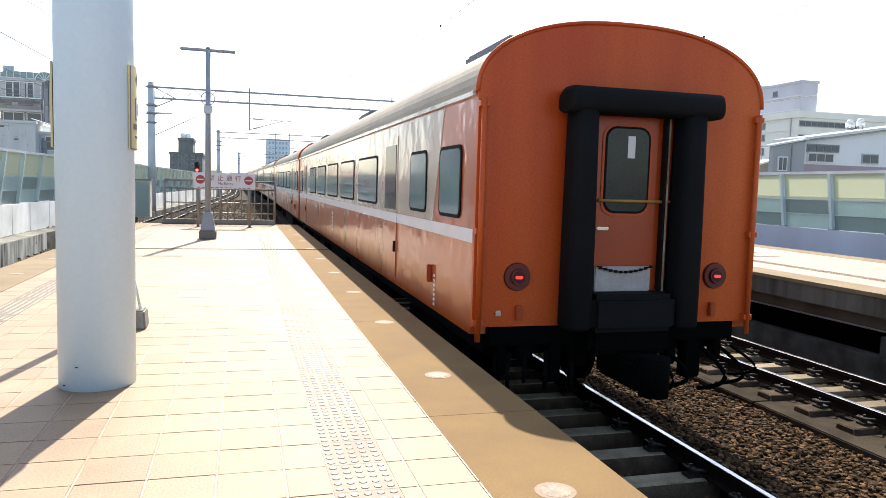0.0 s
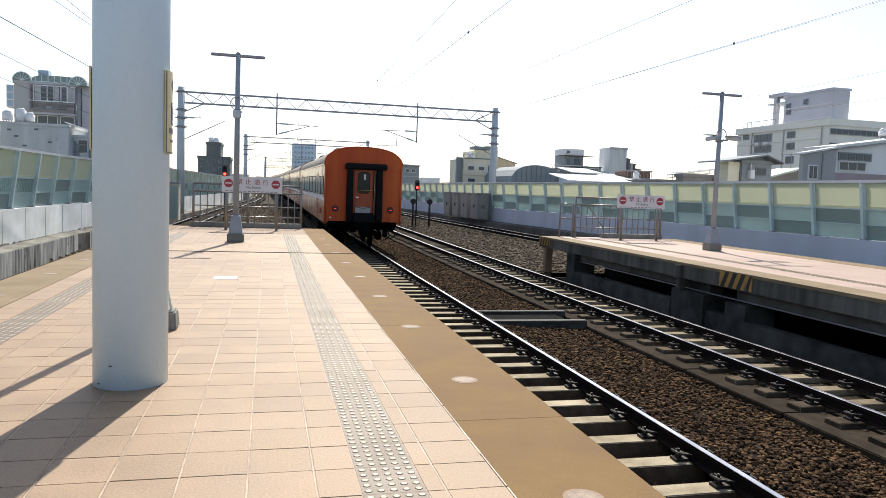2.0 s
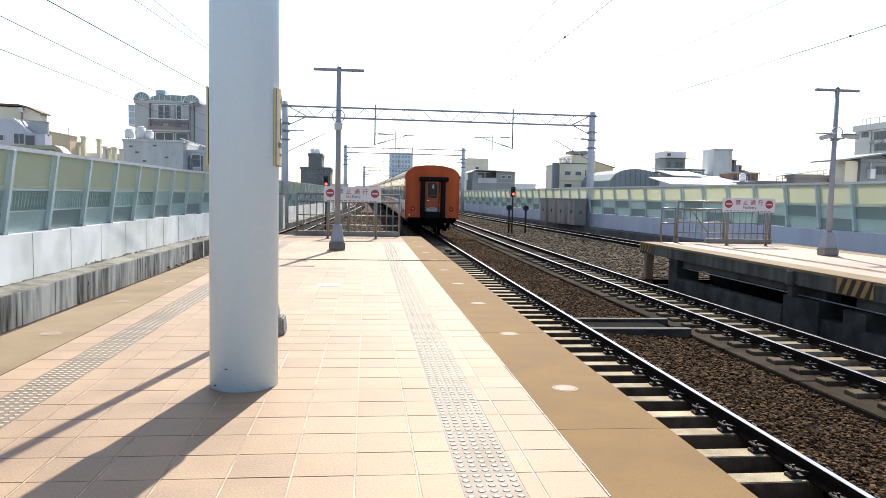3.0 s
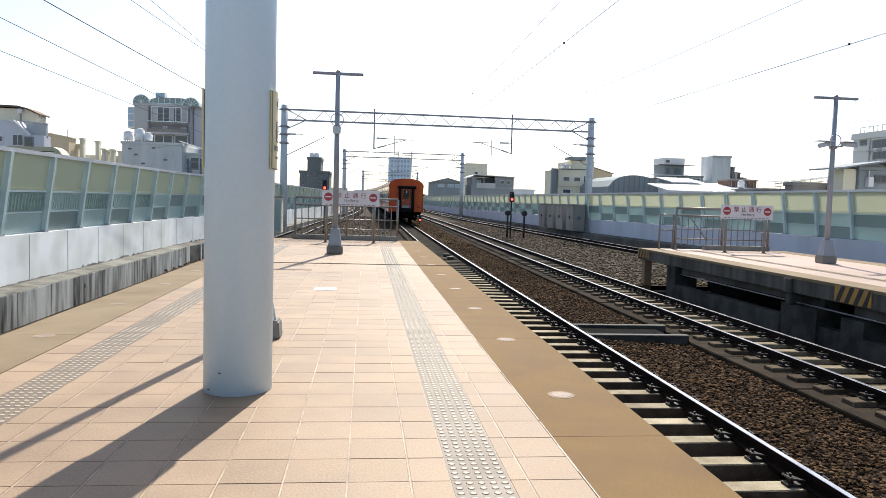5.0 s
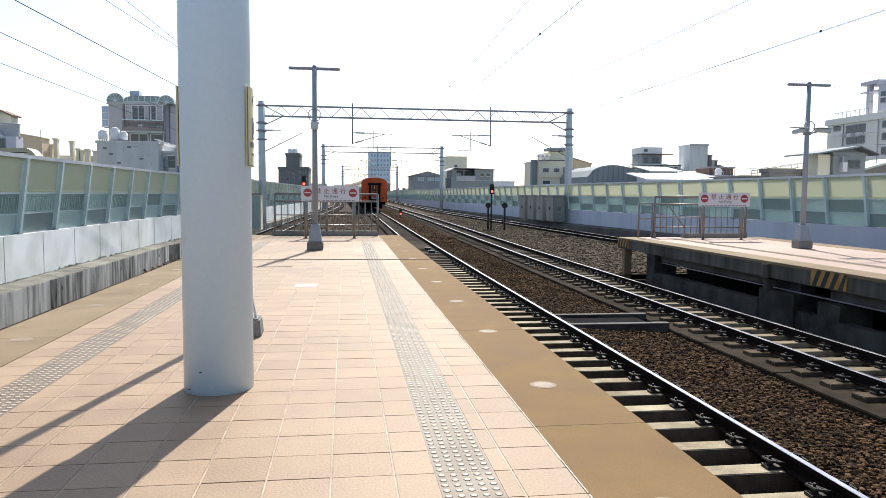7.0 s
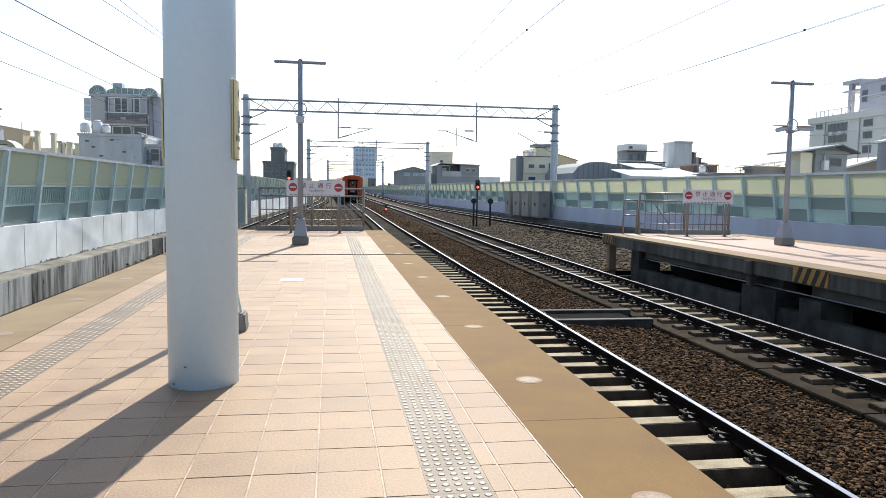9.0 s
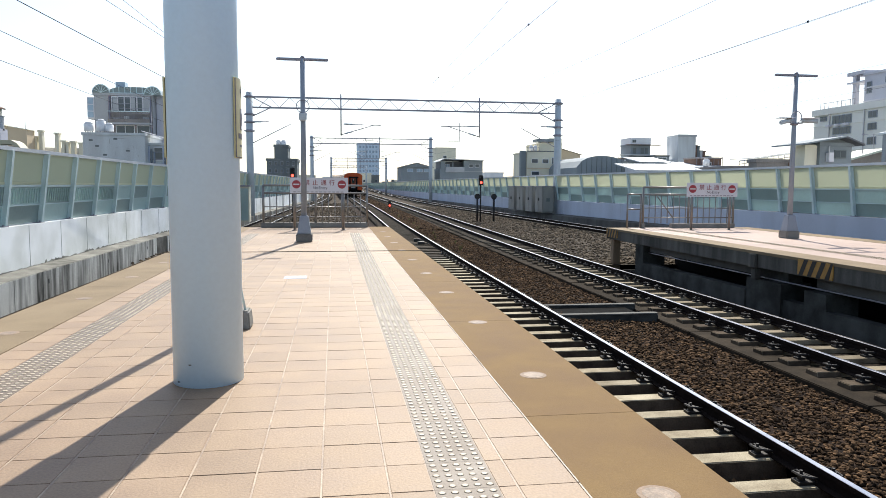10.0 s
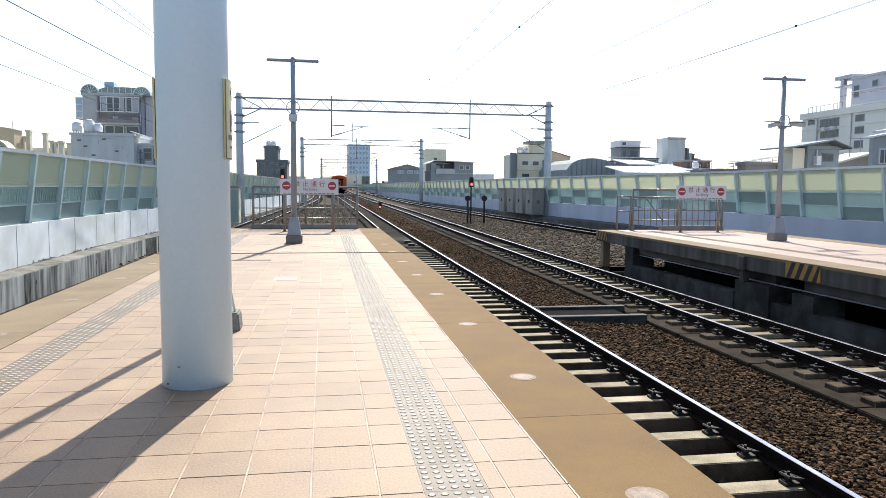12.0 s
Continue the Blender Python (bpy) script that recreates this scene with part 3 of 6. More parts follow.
# near-black bottom: the shade inside the trough, given as colour
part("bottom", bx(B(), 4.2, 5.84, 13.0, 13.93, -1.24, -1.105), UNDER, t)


# ---- platforms ----
def platform_body(name, x0, x1, y0, y1, label):
    p = solid(name, bx(B(), x0 + 0.02, x1 - 0.02, y0, y1, -0.34, -0.03), CONCRETE, label, "platform", "structure")
    return p


plat = platform_body("platform_1", P1_L, P1_R, -14, P1_END, "sunlit salmon-tiled island platform with brown edges")
bm = B()
bx(bm, P1_L + 0.75, P1_R - 0.75, -14, P1_END - 0.4, -1.32, -0.345)
solid("platform_base", bm, CONCRETE_DARK, "stained concrete base under the platform", "platform base", "structure")
for x0, x1 in ((1.09, P1_R), (P1_L, -2.64)):
    y = -14.0
    while y < P1_END - 0.1:
        n = min(P1_END, y + 3.0)
        part("coping", bx(B(), x0, x1, y + 0.0008, n - 0.0008, -0.10, 0.002), COPING if x0 > 0 else COPING_PALE, plat, "brown painted edge strip", bevel=0.002)
        y = n
bm = B()
for k in range(60):
    y = -2 + k * 0.42
    bx(bm, 1.0815 + 0.002 * math.sin(k * 2.3), 1.0905, y + 0.012 * (k % 3 == 0), y + 0.418, -0.02, 0.0024)
part("edge_line", bm, COPING_LINE, plat, "worn pale line beside the edge strip")
part("grout_bed", bx(B(), -2.65, 1.09, -14, P1_END, -0.05, -0.006), GROUT, plat)
part("movement_joint", bx(B(), P1_L - 0.003, P1_R + 0.003, 14.86, 14.93, -0.08, 0.0075), SLAB, plat, "dark metal movement joint")

# columns of tiles: (x0, x1)
COLS = [(-2.64, -2.35), (-2.06, -1.89)] + [(-1.89 + 0.302 * k, -1.89 + 0.302 * (k + 1)) for k in range(7)] + [(0.224, 0.4235), (0.7075, 0.80), (0.80, 1.087)]
ROW, ROW0 = 0.3135, 3.677 - 0.3135 * 8


def tile_mesh(w):
    bm = B()
    bx(bm, 0.005, w - 0.005, 0.0013, ROW - 0.0013, -0.02, 0.0)
    return mesh_of("floor_tile", bm, TILE, 0.0025)


TILE_MESHES = {}
far, back = B(), B()
for x0, x1 in COLS:
    w = round(x1 - x0, 3)
    if w not in TILE_MESHES:
        TILE_MESHES[w] = tile_mesh(w)
    for k in range(-38, 62):
        y = ROW0 + k * ROW
        if y > P1_END - 0.35:
            continue
        if 1.9 < y < 9.4:
            part("floor_tile", TILE_MESHES[w], None, plat, m=pose(x0, y, random.uniform(-0.0008, 0.0008)))
        else:
            bx(far if k >= -12 else back, x0 + 0.006, x1 - 0.006, y + 0.0018, y + ROW - 0.0018, -0.02, random.uniform(-0.0008, 0.0008) if k >= -12 else 0.0)
tagged(part("far_tiles", far, TILE_FAR, plat), kind="stuff")
tagged(part("far_tiles", back, TILE_FAR, plat), kind="stuff")


# lengthwise joints are paler than the grout bed, to paint their shine
for x0, x1 in COLS[1:] + [(0.4205, 0), (-2.35, 0)]:
    part("joint_line", bx(B(), x0 - 0.0044, x0 + 0.0044, -10.7, P1_END - 0.3, -0.02, -0.0015), JOINT, plat, "mortar joint, coloured pale for its shine")


def tactile_mesh():
    bm = B()
    bx(bm, 0.001, 0.289, 0.001, ROW - 0.001, -0.02, 0.0005)
    for f in bm.faces:
        f.material_index = 0
    for i in range(5):
        for j in range(5):
            x, y = 0.03 + i * 0.0575, 0.035 + j * 0.061
            old = len(bm.faces)
            cyl(bm, (x, y, 0.0005), (x, y, 0.0036), 0.0185, 12, 0.0125)
            bm.faces.ensure_lookup_table()
            for f in bm.faces[old:]:
                f.material_index = 1
    return mesh_of("tactile_tile", bm, [TACTILE, DOT])


def bar_mesh():
    bm = B()
    bx(bm, 0.001, 0.289, 0.001, ROW - 0.001, -0.02, 0.0005)
    for i in range(4):
        old = len(bm.faces)
        bx(bm, 0.03 + i * 0.064, 0.06 + i * 0.064, 0.01, ROW - 0.01, 0.0, 0.006)
        bm.faces.ensure_lookup_table()
        for f in bm.faces[old:]:
            f.material_index = 1
    return mesh_of("tactile_tile", bm, [TACTILE, DOT])


TAC, BAR = tactile_mesh(), bar_mesh()
for x in (0.42, -2.35):
    for k in range(-38, 62):
        y = ROW0 + k * ROW
        if y < P1_END - 0.4:
            part("tactile_tile", TAC if y < 24 else BAR, None, plat, m=pose(x, y, 0))

for k in range(10):
    for x in (1.39, -2.94):
        t = thing("drain_cap", "round pale cap set flush in the platform edge", "drain cap", pose(x, 2.87 + 2.03 * k, 0.003), group="platform edge caps")
        part("lid", cyl(B(), (0, 0, -0.02), (0, 0, 0.002), 0.07, 20), DISC, t)
        part("ring", cyl(B(), (0, 0, -0.02), (0, 0, 0.0008), 0.095, 20), GROUT, t)
t = thing("floor_hatch", "bright square metal inspection hatch in the tiles", "floor hatch", pose(-0.58, 10.72, 0.0))
part("cover", bx(B(), -0.15, 0.15, -0.15, 0.15, -0.02, 0.004), SIGN_WHITE, t, bevel=0.002)
part("frame", bx(B(), -0.165, 0.165, -0.165, 0.165, -0.02, 0.002), GALV, t)

# far platform
plat2 = platform_body("platform_2", P2_L, P2_R, -14, P2_END, "sunlit far island platform with a concrete edge beam")
part("paving", bx(B(), P2_L + 0.66, P2_R - 0.66, -14, P2_END, -0.05, 0.0), PAVING, plat2, "salmon tiled paving")
for x0, x1 in ((P2_L, P2_L + 0.655), (P2_R - 0.655, P2_R)):
    part("coping", bx(B(), x0, x1, -14, P2_END, -0.055, 0.004), COPING_PALE, plat2, "brown painted edge strip")
bm = B()
for k in range(-20, 70):
    y = k * ROW
    if y < P2_END - 0.5:
        for j in range(5):
            for jj in range(5):
                bx(bm, P2_L + 1.4 + j * 0.0575, P2_L + 1.43 + j * 0.0575, y + jj * 0.06, y + jj * 0.06 + 0.03, 0, 0.007)
tagged(part("tactile_dots", bm, DOT, plat2), kind="stuff")
bm = B()
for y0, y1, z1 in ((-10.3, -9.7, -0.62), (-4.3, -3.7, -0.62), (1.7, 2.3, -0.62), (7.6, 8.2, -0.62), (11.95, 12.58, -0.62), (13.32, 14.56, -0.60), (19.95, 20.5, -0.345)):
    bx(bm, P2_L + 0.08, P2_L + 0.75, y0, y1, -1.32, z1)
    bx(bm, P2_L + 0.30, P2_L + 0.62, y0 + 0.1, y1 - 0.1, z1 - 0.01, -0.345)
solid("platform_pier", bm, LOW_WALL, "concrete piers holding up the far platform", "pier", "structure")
solid("platform_beam", bx(B(), P2_L + 0.28, P2_L + 0.6, 14.62, 20.4, -0.55, -0.35), BEAM_GREY, "recessed concrete beam under the far platform", "beam", "structure")
solid("platform_beam", bx(B(), P2_L + 0.28, P2_L + 0.6, -14, 12.5, -0.56, -0.35), BEAM_GREY, "recessed concrete beam under the far platform", "beam", "structure")
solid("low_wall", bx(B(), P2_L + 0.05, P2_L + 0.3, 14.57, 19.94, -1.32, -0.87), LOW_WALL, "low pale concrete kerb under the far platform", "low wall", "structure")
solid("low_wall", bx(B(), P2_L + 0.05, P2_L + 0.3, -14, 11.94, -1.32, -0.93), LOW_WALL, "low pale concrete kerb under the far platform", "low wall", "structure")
# back wall blackened in place of the shade under the deck
solid("low_wall", bx(B(), P2_L + 2.2, P2_L + 2.5, -14, P2_END - 0.5, -1.32, -0.345), SHADE_BLACK, "back wall under the far platform, coloured black for the shade", "low wall", "structure")
solid("cable_pipe", cyl(B(), (P2_L + 0.25, -14, -0.575), (P2_L + 0.25, 20.5, -0.575), 0.016, 8), GALV, "thin pipe running under the platform edge", "pipe")


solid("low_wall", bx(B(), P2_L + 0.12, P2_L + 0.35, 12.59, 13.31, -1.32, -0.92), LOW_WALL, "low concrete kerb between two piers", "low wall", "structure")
solid("under_deck_ground", bx(B(), P2_L + 0.3, P2_L + 2.2, -14, P2_END - 0.6, -1.32, -1.30), SHADE_BLACK, "ground below the far platform, coloured black for the shade", "ground", "structure")
t = thing("scupper", "grimy steel drain bracket on the platform edge beam", "drain bracket", pose(P2_L, 14.2, 0))
part("box", bx(B(), -0.05, 0.02, -0.13, 0.13, -0.36, -0.06), CONCRETE, t, bevel=0.015)
part("spout", bx(B(), 0.0, 0.14, -0.09, 0.09, -0.60, -0.36), CONCRETE, t, bevel=0.02)


def hazard(m, w, h, n, label):
    t = thing("hazard_board", label, "warning board", m, group="striped boards")
    part("board", bx(B(), -w / 2, w / 2, 0, 0.02, -h / 2, h / 2), HAZ_YELLOW, t)
    for k in range(n):
        x = -w / 2 + w * (k + 0.15) / n
        d = w / n * 0.48
        bm = B()
        vs = [(x, -h / 2), (x + d, -h / 2), (min(x + d + h * 0.5, w / 2), h / 2), (min(x + h * 0.5, w / 2), h / 2)]
        lo = [bm.verts.new((a, -0.003, b)) for a, b in vs]
        hi = [bm.verts.new((a, 0.004, b)) for a, b in vs]
        bm.faces.new(lo[::-1])
        bm.faces.new(hi)
        for i in range(4):
            bm.faces.new((lo[i], lo[(i + 1) % 4], hi[(i + 1) % 4], hi[i]))
        part("stripe", bm, BLACK, t, "black diagonal stripe")


hazard(pose(P2_L - 0.005, 12.2, -0.17, 0, 0, -90), 1.0, 0.3, 4, "yellow and black striped board on the platform edge")
hazard(pose(P2_L - 0.005, 22.2, -0.15, 0, 0, -90), 0.9, 0.26, 4, "yellow and black striped board at the platform corner")
t = thing("end_post", "cream concrete post under the platform corner", "post", pose(P2_L + 0.2, P2_END - 0.35, -1.32))
part("shaft", bx(B(), -0.12, 0.12, -0.12, 0.12, 0, 0.97), POST_TAN, t, bevel=0.015)


# ---- parapets and noise barriers ----
def barrier(side):
    wall_mat = CONCRETE_LIGHT if side < 0 else LAVENDER
    name = "wall_west" if side < 0 else "wall_east"
    bm = B()
    ys = [-40, 10, 28, 38, 48, 60, 75, 95, 120, 160, 200, 280, 420]
    prof = [(0, -1.32), (0, 0.40), (0.25, 0.40), (0.25, -2.4), (0, -2.4)]
    sweep(bm, [(side * x, z) for x, z in prof], [(wall_x(side, y), y, 0) for y in ys])
    wall = solid(name, bm, wall_mat, "whitewashed concrete parapet topped by a noise barrier" if side < 0 else "pale lavender concrete parapet topped by a noise barrier", "wall", "structure")
    # one bay, local y along the wall, local x outwards; it leans inwards by 0.24 m
    h0, hm, h1, lean = 0.40, 1.30, 2.12, -0.24

    def at(z):
        return lean * (z - h0) / (h1 - h0)

    def slab(bm, y0, y1, z0, z1, d0, d1):
        pts = [(d0 + at(z0), z0), (d1 + at(z0), z0), (d1 + at(z1), z1), (d0 + at(z1), z1)]
        sweep(bm, [(x, z) for x, z in pts], [(0, y0, 0), (0, y1, 0)])
        return bm

    bm = B()
    for d0, d1, w in ((-0.085, -0.07, 0.052), (-0.07, 0.10, 0.009), (0.10, 0.115, 0.052)):
        slab(bm, -w, w, h0 - 0.05, h1 - 0.052, d0, d1)
    post = mesh_of("post", bm, BARRIER_FRAME)
    foot = B()
    bx(foot, -0.092, 0.12, -0.11, 0.11, h0 + 0.001, h0 + 0.022)
    for dx in (-0.06, 0.08):
        for dy in (-0.1, 0.1):
            cyl(foot, (dx, dy, h0 + 0.02), (dx, dy, h0 + 0.055), 0.016, 6)
    foot = mesh_of("foot_plate", foot, GALV)
    # pale strip at the panel foot paints the sun catching the rail
    sill = mesh_of("panel_sill", slab(B(), 0.067, 1.933, hm + 0.03, hm + 0.085, 0.012, 0.029), PANEL_SILL)
    upper = mesh_of("upper_panel", slab(B(), 0.057, 1.943, hm + 0.02, h1 - 0.06, 0.03, 0.05), PANEL_YELLOW)
    mid = (h0 + hm) / 2
    lowers = [mesh_of("lower_panel", slab(B(), 0.057, 1.943, h0 + 0.02, mid - 0.01, 0.02, 0.07), PANEL_GREEN), mesh_of("lower_panel", slab(B(), 0.057, 1.943, h0 + 0.02, mid - 0.01, 0.02, 0.07), PANEL_TEAL)]
    middles = [mesh_of("middle_panel", slab(B(), 0.057, 1.943, mid + 0.01, hm - 0.02, 0.02, 0.07), PANEL_TEAL), mesh_of("middle_panel", slab(B(), 0.057, 1.943, mid + 0.01, hm - 0.02, 0.02, 0.07), PANEL_GREEN)]
    cap = mesh_of("cap_rail", slab(B(), 0.0, 2.0, h1 - 0.05, h1 + 0.03, -0.05, 0.10), BARRIER_CAP)
    bm = B()
    slab(bm, 0.055, 1.945, hm - 0.02, hm + 0.025, 0.0, 0.08)
    slab(bm, 0.055, 1.945, (h0 + hm) / 2 - 0.012, (h0 + hm) / 2 + 0.012, 0.0, 0.08)
    rails = mesh_of("rail", bm, BARRIER_FRAME)
    fins = B()
    for k in range(1, 14):
        slab(fins, k * 2.0 / 14 - 0.004, k * 2.0 / 14 + 0.004, mid + 0.05, hm - 0.06, 0.0, 0.018)
    fins = mesh_of("fin", fins, PANEL_GREEN)
    y, joined, n = (5.7 if side > 0 else 3.03), B(), 0
    while y < 300:
        x, x2 = wall_x(side, y), wall_x(side, y + 2)
        turn = math.degrees(math.atan2(-(x2 - x), 2.0))
        m = Matrix.Translation((x + side * 0.1, y, 0)) @ Matrix.Rotation(radians(turn), 4, "Z")
        if side > 0:
            bay = m
        else:
            bay = m @ Matrix.Translation((0, 2.0, 0)) @ Matrix.Rotation(math.pi, 4, "Z")
        pieces = [("post", post), ("foot_plate", foot), ("panel_sill", sill), ("upper_panel", upper), ("lower_panel", lowers[n % 2]), ("middle_panel", middles[n % 2]), ("rail", rails), ("cap_rail", cap)]
        if side < 0 and y < 24:
            pieces.append(("fin", fins))
        if y < 120:
            for nm, me in pieces:
                part(nm, me, None, wall, m=bay)
        else:
            for nm, me in pieces:
                before, old = len(joined.verts), len(joined.faces)
                joined.from_mesh(me)
                joined.verts.ensure_lookup_table()
                joined.faces.ensure_lookup_table()
                for v in joined.verts[before:]:
                    v.co = bay @ v.co
                for f in joined.faces[old:]:
                    f.material_index = FAR_MATS.index(me.materials[0])
        y += 2.0
        n += 1
    tagged(part("far_bays", joined, FAR_MATS, wall), kind="stuff")
    return wall


barrier(-1)
barrier(1)
bm = B()
sweep(bm, ((0, -1.32), (0.5, -1.32), (0.5, -0.64), (0, -0.60)), [(wall_x(-1, y), y, 0) for y in (-40, 10, 28, 38, 48, 75, 95, 120, 200, 280)])
duct = solid("cable_duct", bm, DUCT_TOP, "stained concrete cable duct along the parapet", "cable duct", "structure")
for k in range(40):
    y = 4 + k * 1.5
    part("face_panel", bx(B(), wall_x(-1, y) + 0.49, wall_x(-1, y) + 0.515, y, y + 1.47, -1.3, -0.65), DUCT, bpy.data.objects["cable_duct"], "precast panel streaked with dark water stains")
    if k % 3 == 0:
        part("drain_hole", bx(B(), wall_x(-1, y) + 0.51, wall_x(-1, y) + 0.519, y + 0.3, y + 0.36, -0.95, -0.85), BLACK, bpy.data.objects["cable_duct"])
bm = B()
for k in range(420):
    y = 4 + 36 * random.random() ** 1.4
    tall = math.sin(y * 1.7) + math.sin(y * 0.61 + 1.0) > 0.7
    w, h = random.uniform(0.05, 0.3), random.uniform(0.008, 0.035) * (2.4 if tall else 1.0)
    x = wall_x(-1, y) + 0.004 + 0.001 * random.random()
    arc = [bm.verts.new((x, y + w * math.cos(a) * random.uniform(0.7, 1.2), -0.602 + h * math.sin(a) * random.uniform(0.4, 1.3))) for a in [math.pi * j / 9 for j in range(10)]]
    bm.faces.new(arc)
solid("moss", bm, MOSS, "black moss growing along the foot of the parapet", "moss", "stuff")
for side, nm in ((-1, "wall_west"), (1, "wall_east")):
    for k in range(26 if side < 0 else 13):
        y = 4.17 + k * 2.0 if side < 0 else 6.7 + k * 4.0
        x = wall_x(side, y)
        part("wall_joint", bx(B(), x - side * 0.002 - 0.003, x - side * 0.002 + 0.003, y - 0.003, y + 0.003, -0.6, 0.38), CONCRETE_TOP, bpy.data.objects[nm])
bm = B()
sweep(bm, ((0, -1.32), (-0.7, -1.32), (-0.7, -0.55), (0, -0.50)), [(wall_x(1, y), y, 0) for y in (-40, 10, 28, 38, 48, 75, 95, 120, 200, 280)])
solid("cable_duct", bm, BEAM_GREY, "grey concrete cable duct along the far parapet", "cable duct", "structure")

# ---- column, stand ----
COL = (-0.881, 5.09)
t = thing("canopy_column", "round white-painted steel column standing on the platform", "column", pose(*COL, 0))
bm = B()
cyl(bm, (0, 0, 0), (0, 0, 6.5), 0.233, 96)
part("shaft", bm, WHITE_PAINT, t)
for k, (dx, dz) in enumerate(((-0.08, 0.155), (-0.16, 0.03))):
    bm = B()
    y = -math.sqrt(0.233 ** 2 - dx ** 2)
    bx(bm, dx - 0.012, dx + 0.012, y - 0.002, y + 0.01, dz, dz + 0.006)
    part("paint_chip", bm, BLACK, t, "small dark chip in the paint")


def curved_plate(a0, a1, r, z0, z1, th):
    bm = B()
    n = 8
    ring = []
    for i in range(n + 1):
        g = radians(a0 + (a1 - a0) * i / n)
        ring.append([bm.verts.new((rr * math.sin(g), -rr * math.cos(g), z)) for rr in (r, r + th) for z in (z0, z1)])
    for p, q in zip(ring, ring[1:]):
        for i, j in ((0, 1), (1, 3), (3, 2), (2, 0)):
            bm.faces.new((p[i], p[j], q[j], q[i]))
    bm.faces.new([ring[0][i] for i in (0, 2, 3, 1)])
    bm.faces.new([ring[-1][i] for i in (0, 1, 3, 2)])
    return bm


for a0, a1 in ((64, 122), (-122, -78)):
    s = thing("column_sign", "narrow yellow sign plate strapped round the white column", "sign", pose(*COL, 0), group="column signs")
    part("plate", curved_plate(a0, a1, 0.238, 1.53, 2.06, 0.012), PLATE_YELLOW, s)
    if a0 > 0:
        part("plate_edge", curved_plate(a0, a0 + 2, 0.2495, 1.535, 2.055, 0.003), SIGN_GREY, s)
        part("plate_edge", curved_plate(a0 + 2, a1 - 1, 0.2495, 1.532, 1.538, 0.003), SIGN_GREY, s)
        part("panel", curved_plate(a0 + 17, a0 + 46, 0.2505, 1.72, 1.86, 0.002), SIGN_GREY, s, "small framed pictogram panel")
        part("panel_field", curved_plate(a0 + 18.5, a0 + 44.5, 0.2525, 1.727, 1.853, 0.001), SIGN_WHITE, s)
        part("pictogram_bar", curved_plate(a0 + 22, a0 + 30, 0.2537, 1.75, 1.83, 0.001), SIGN_GREY, s)
        for z, h in ((1.66, 0.035), (1.605, 0.03)):
            part("lettering_bar", curved_plate(a0 + (9 if h > 0.032 else 14), a0 + 50, 0.2505, z, z + h * (1 if h > 0.032 else 0.5), 0.0015), SIGN_GREY, s)
        for k in range(6):
            part("arrow_step", curved_plate(a0 + 16 + abs(k - 2.5) * 6, a0 + 25 + abs(k - 2.5) * 6, 0.2505, 1.93 + k * 0.016, 1.946 + k * 0.016, 0.0015), BLACK, s)

t = thing("post_stand", "slim steel post with a slanted brace on a concrete foot", "post stand", pose(-1.06, 7.0, 0))
part("foot", frustum(B(), 0.13, -0.02, 0, 0.17, 0.27, 0.27, 0.24, 0.24), CONCRETE_TOP, t, bevel=0.015)
part("post", cyl(B(), (-0.08, 0, 0.0), (-0.08, 0, 3.6), 0.045, 14), GALV, t)
bm = B()
cyl(bm, (0.21, -0.05, 0.16), (0.14, -0.03, 0.52), 0.012, 8)
part("brace", bm, BARRIER_FRAME, t, "thin slanted brace")


# ---- lamp posts ----
def lamp_post(x, y, cameras, label):
    t = thing("lamp_post", label, "lamp post", pose(x, y, 0), group="platform lamp posts")
    part("plinth", bx(B(), -0.19, 0.19, -0.19, 0.19, 0, 0.2), CONCRETE_TOP, t, bevel=0.02)
    part("base", frustum(B(), 0, 0, 0.2, 0.62, 0.32, 0.32, 0.2, 0.2), GREY_PAINT, t, bevel=0.012)
    part("pole", cyl(B(), (0, 0, 0.6), (0, 0, 4.33), 0.07, 16, 0.055), GREY_PAINT, t)
    part("lamp_arm", bx(B(), -0.60, 0.60, -0.05, 0.05, 4.265, 4.325), GALV, t, "slim tubular lamp bar", bevel=0.012)
    part("pole_cap", cyl(B(), (0, 0, 4.33), (0, 0, 4.38), 0.06, 12, 0.03), GALV, t)
    bm = B()
    cyl(bm, (0, 0, 3.0), (0, 0, 3.05), 0.10, 14)
    part("bracket", bm, GALV, t)
    if cameras:
        for s in (-1, 1):
            c = part("camera_body", cyl(B(), (s * 0.16, -0.08, 3.12), (s * 0.52, -0.22, 3.04 if s < 0 else 3.09), 0.06, 10), POST_GREY, t, "weatherproof camera housing")
            part("hood", bx(B(), min(s * 0.14, s * 0.56), max(s * 0.14, s * 0.56), -0.26, -0.02, 3.16, 3.175), SIGN_WHITE, c)
            part("camera_arm", cyl(B(), (0, 0, 3.03), (s * 0.2, -0.1, 3.06), 0.02, 8), GALV, t)
    else:
        part("floodlight", bx(B(), -0.09, 0.09, -0.2, -0.06, 2.86, 3.04), POST_GREY, t, "small boxed floodlight", bevel=0.02)
    bm = tube(B(), [(0.15 * math.cos(2 * math.pi * k / 16), -0.09, 3.2 + 0.15 * math.sin(2 * math.pi * k / 16)) for k in range(17)], 0.012, 6)
    part("hoop", bm, GALV, t, "round wire hoop")


lamp_post(-0.725, 17.6, False, "grey painted lamp post with a T-shaped bar")
lamp_post(12.06, 17.75, True, "grey painted lamp post with two cameras")


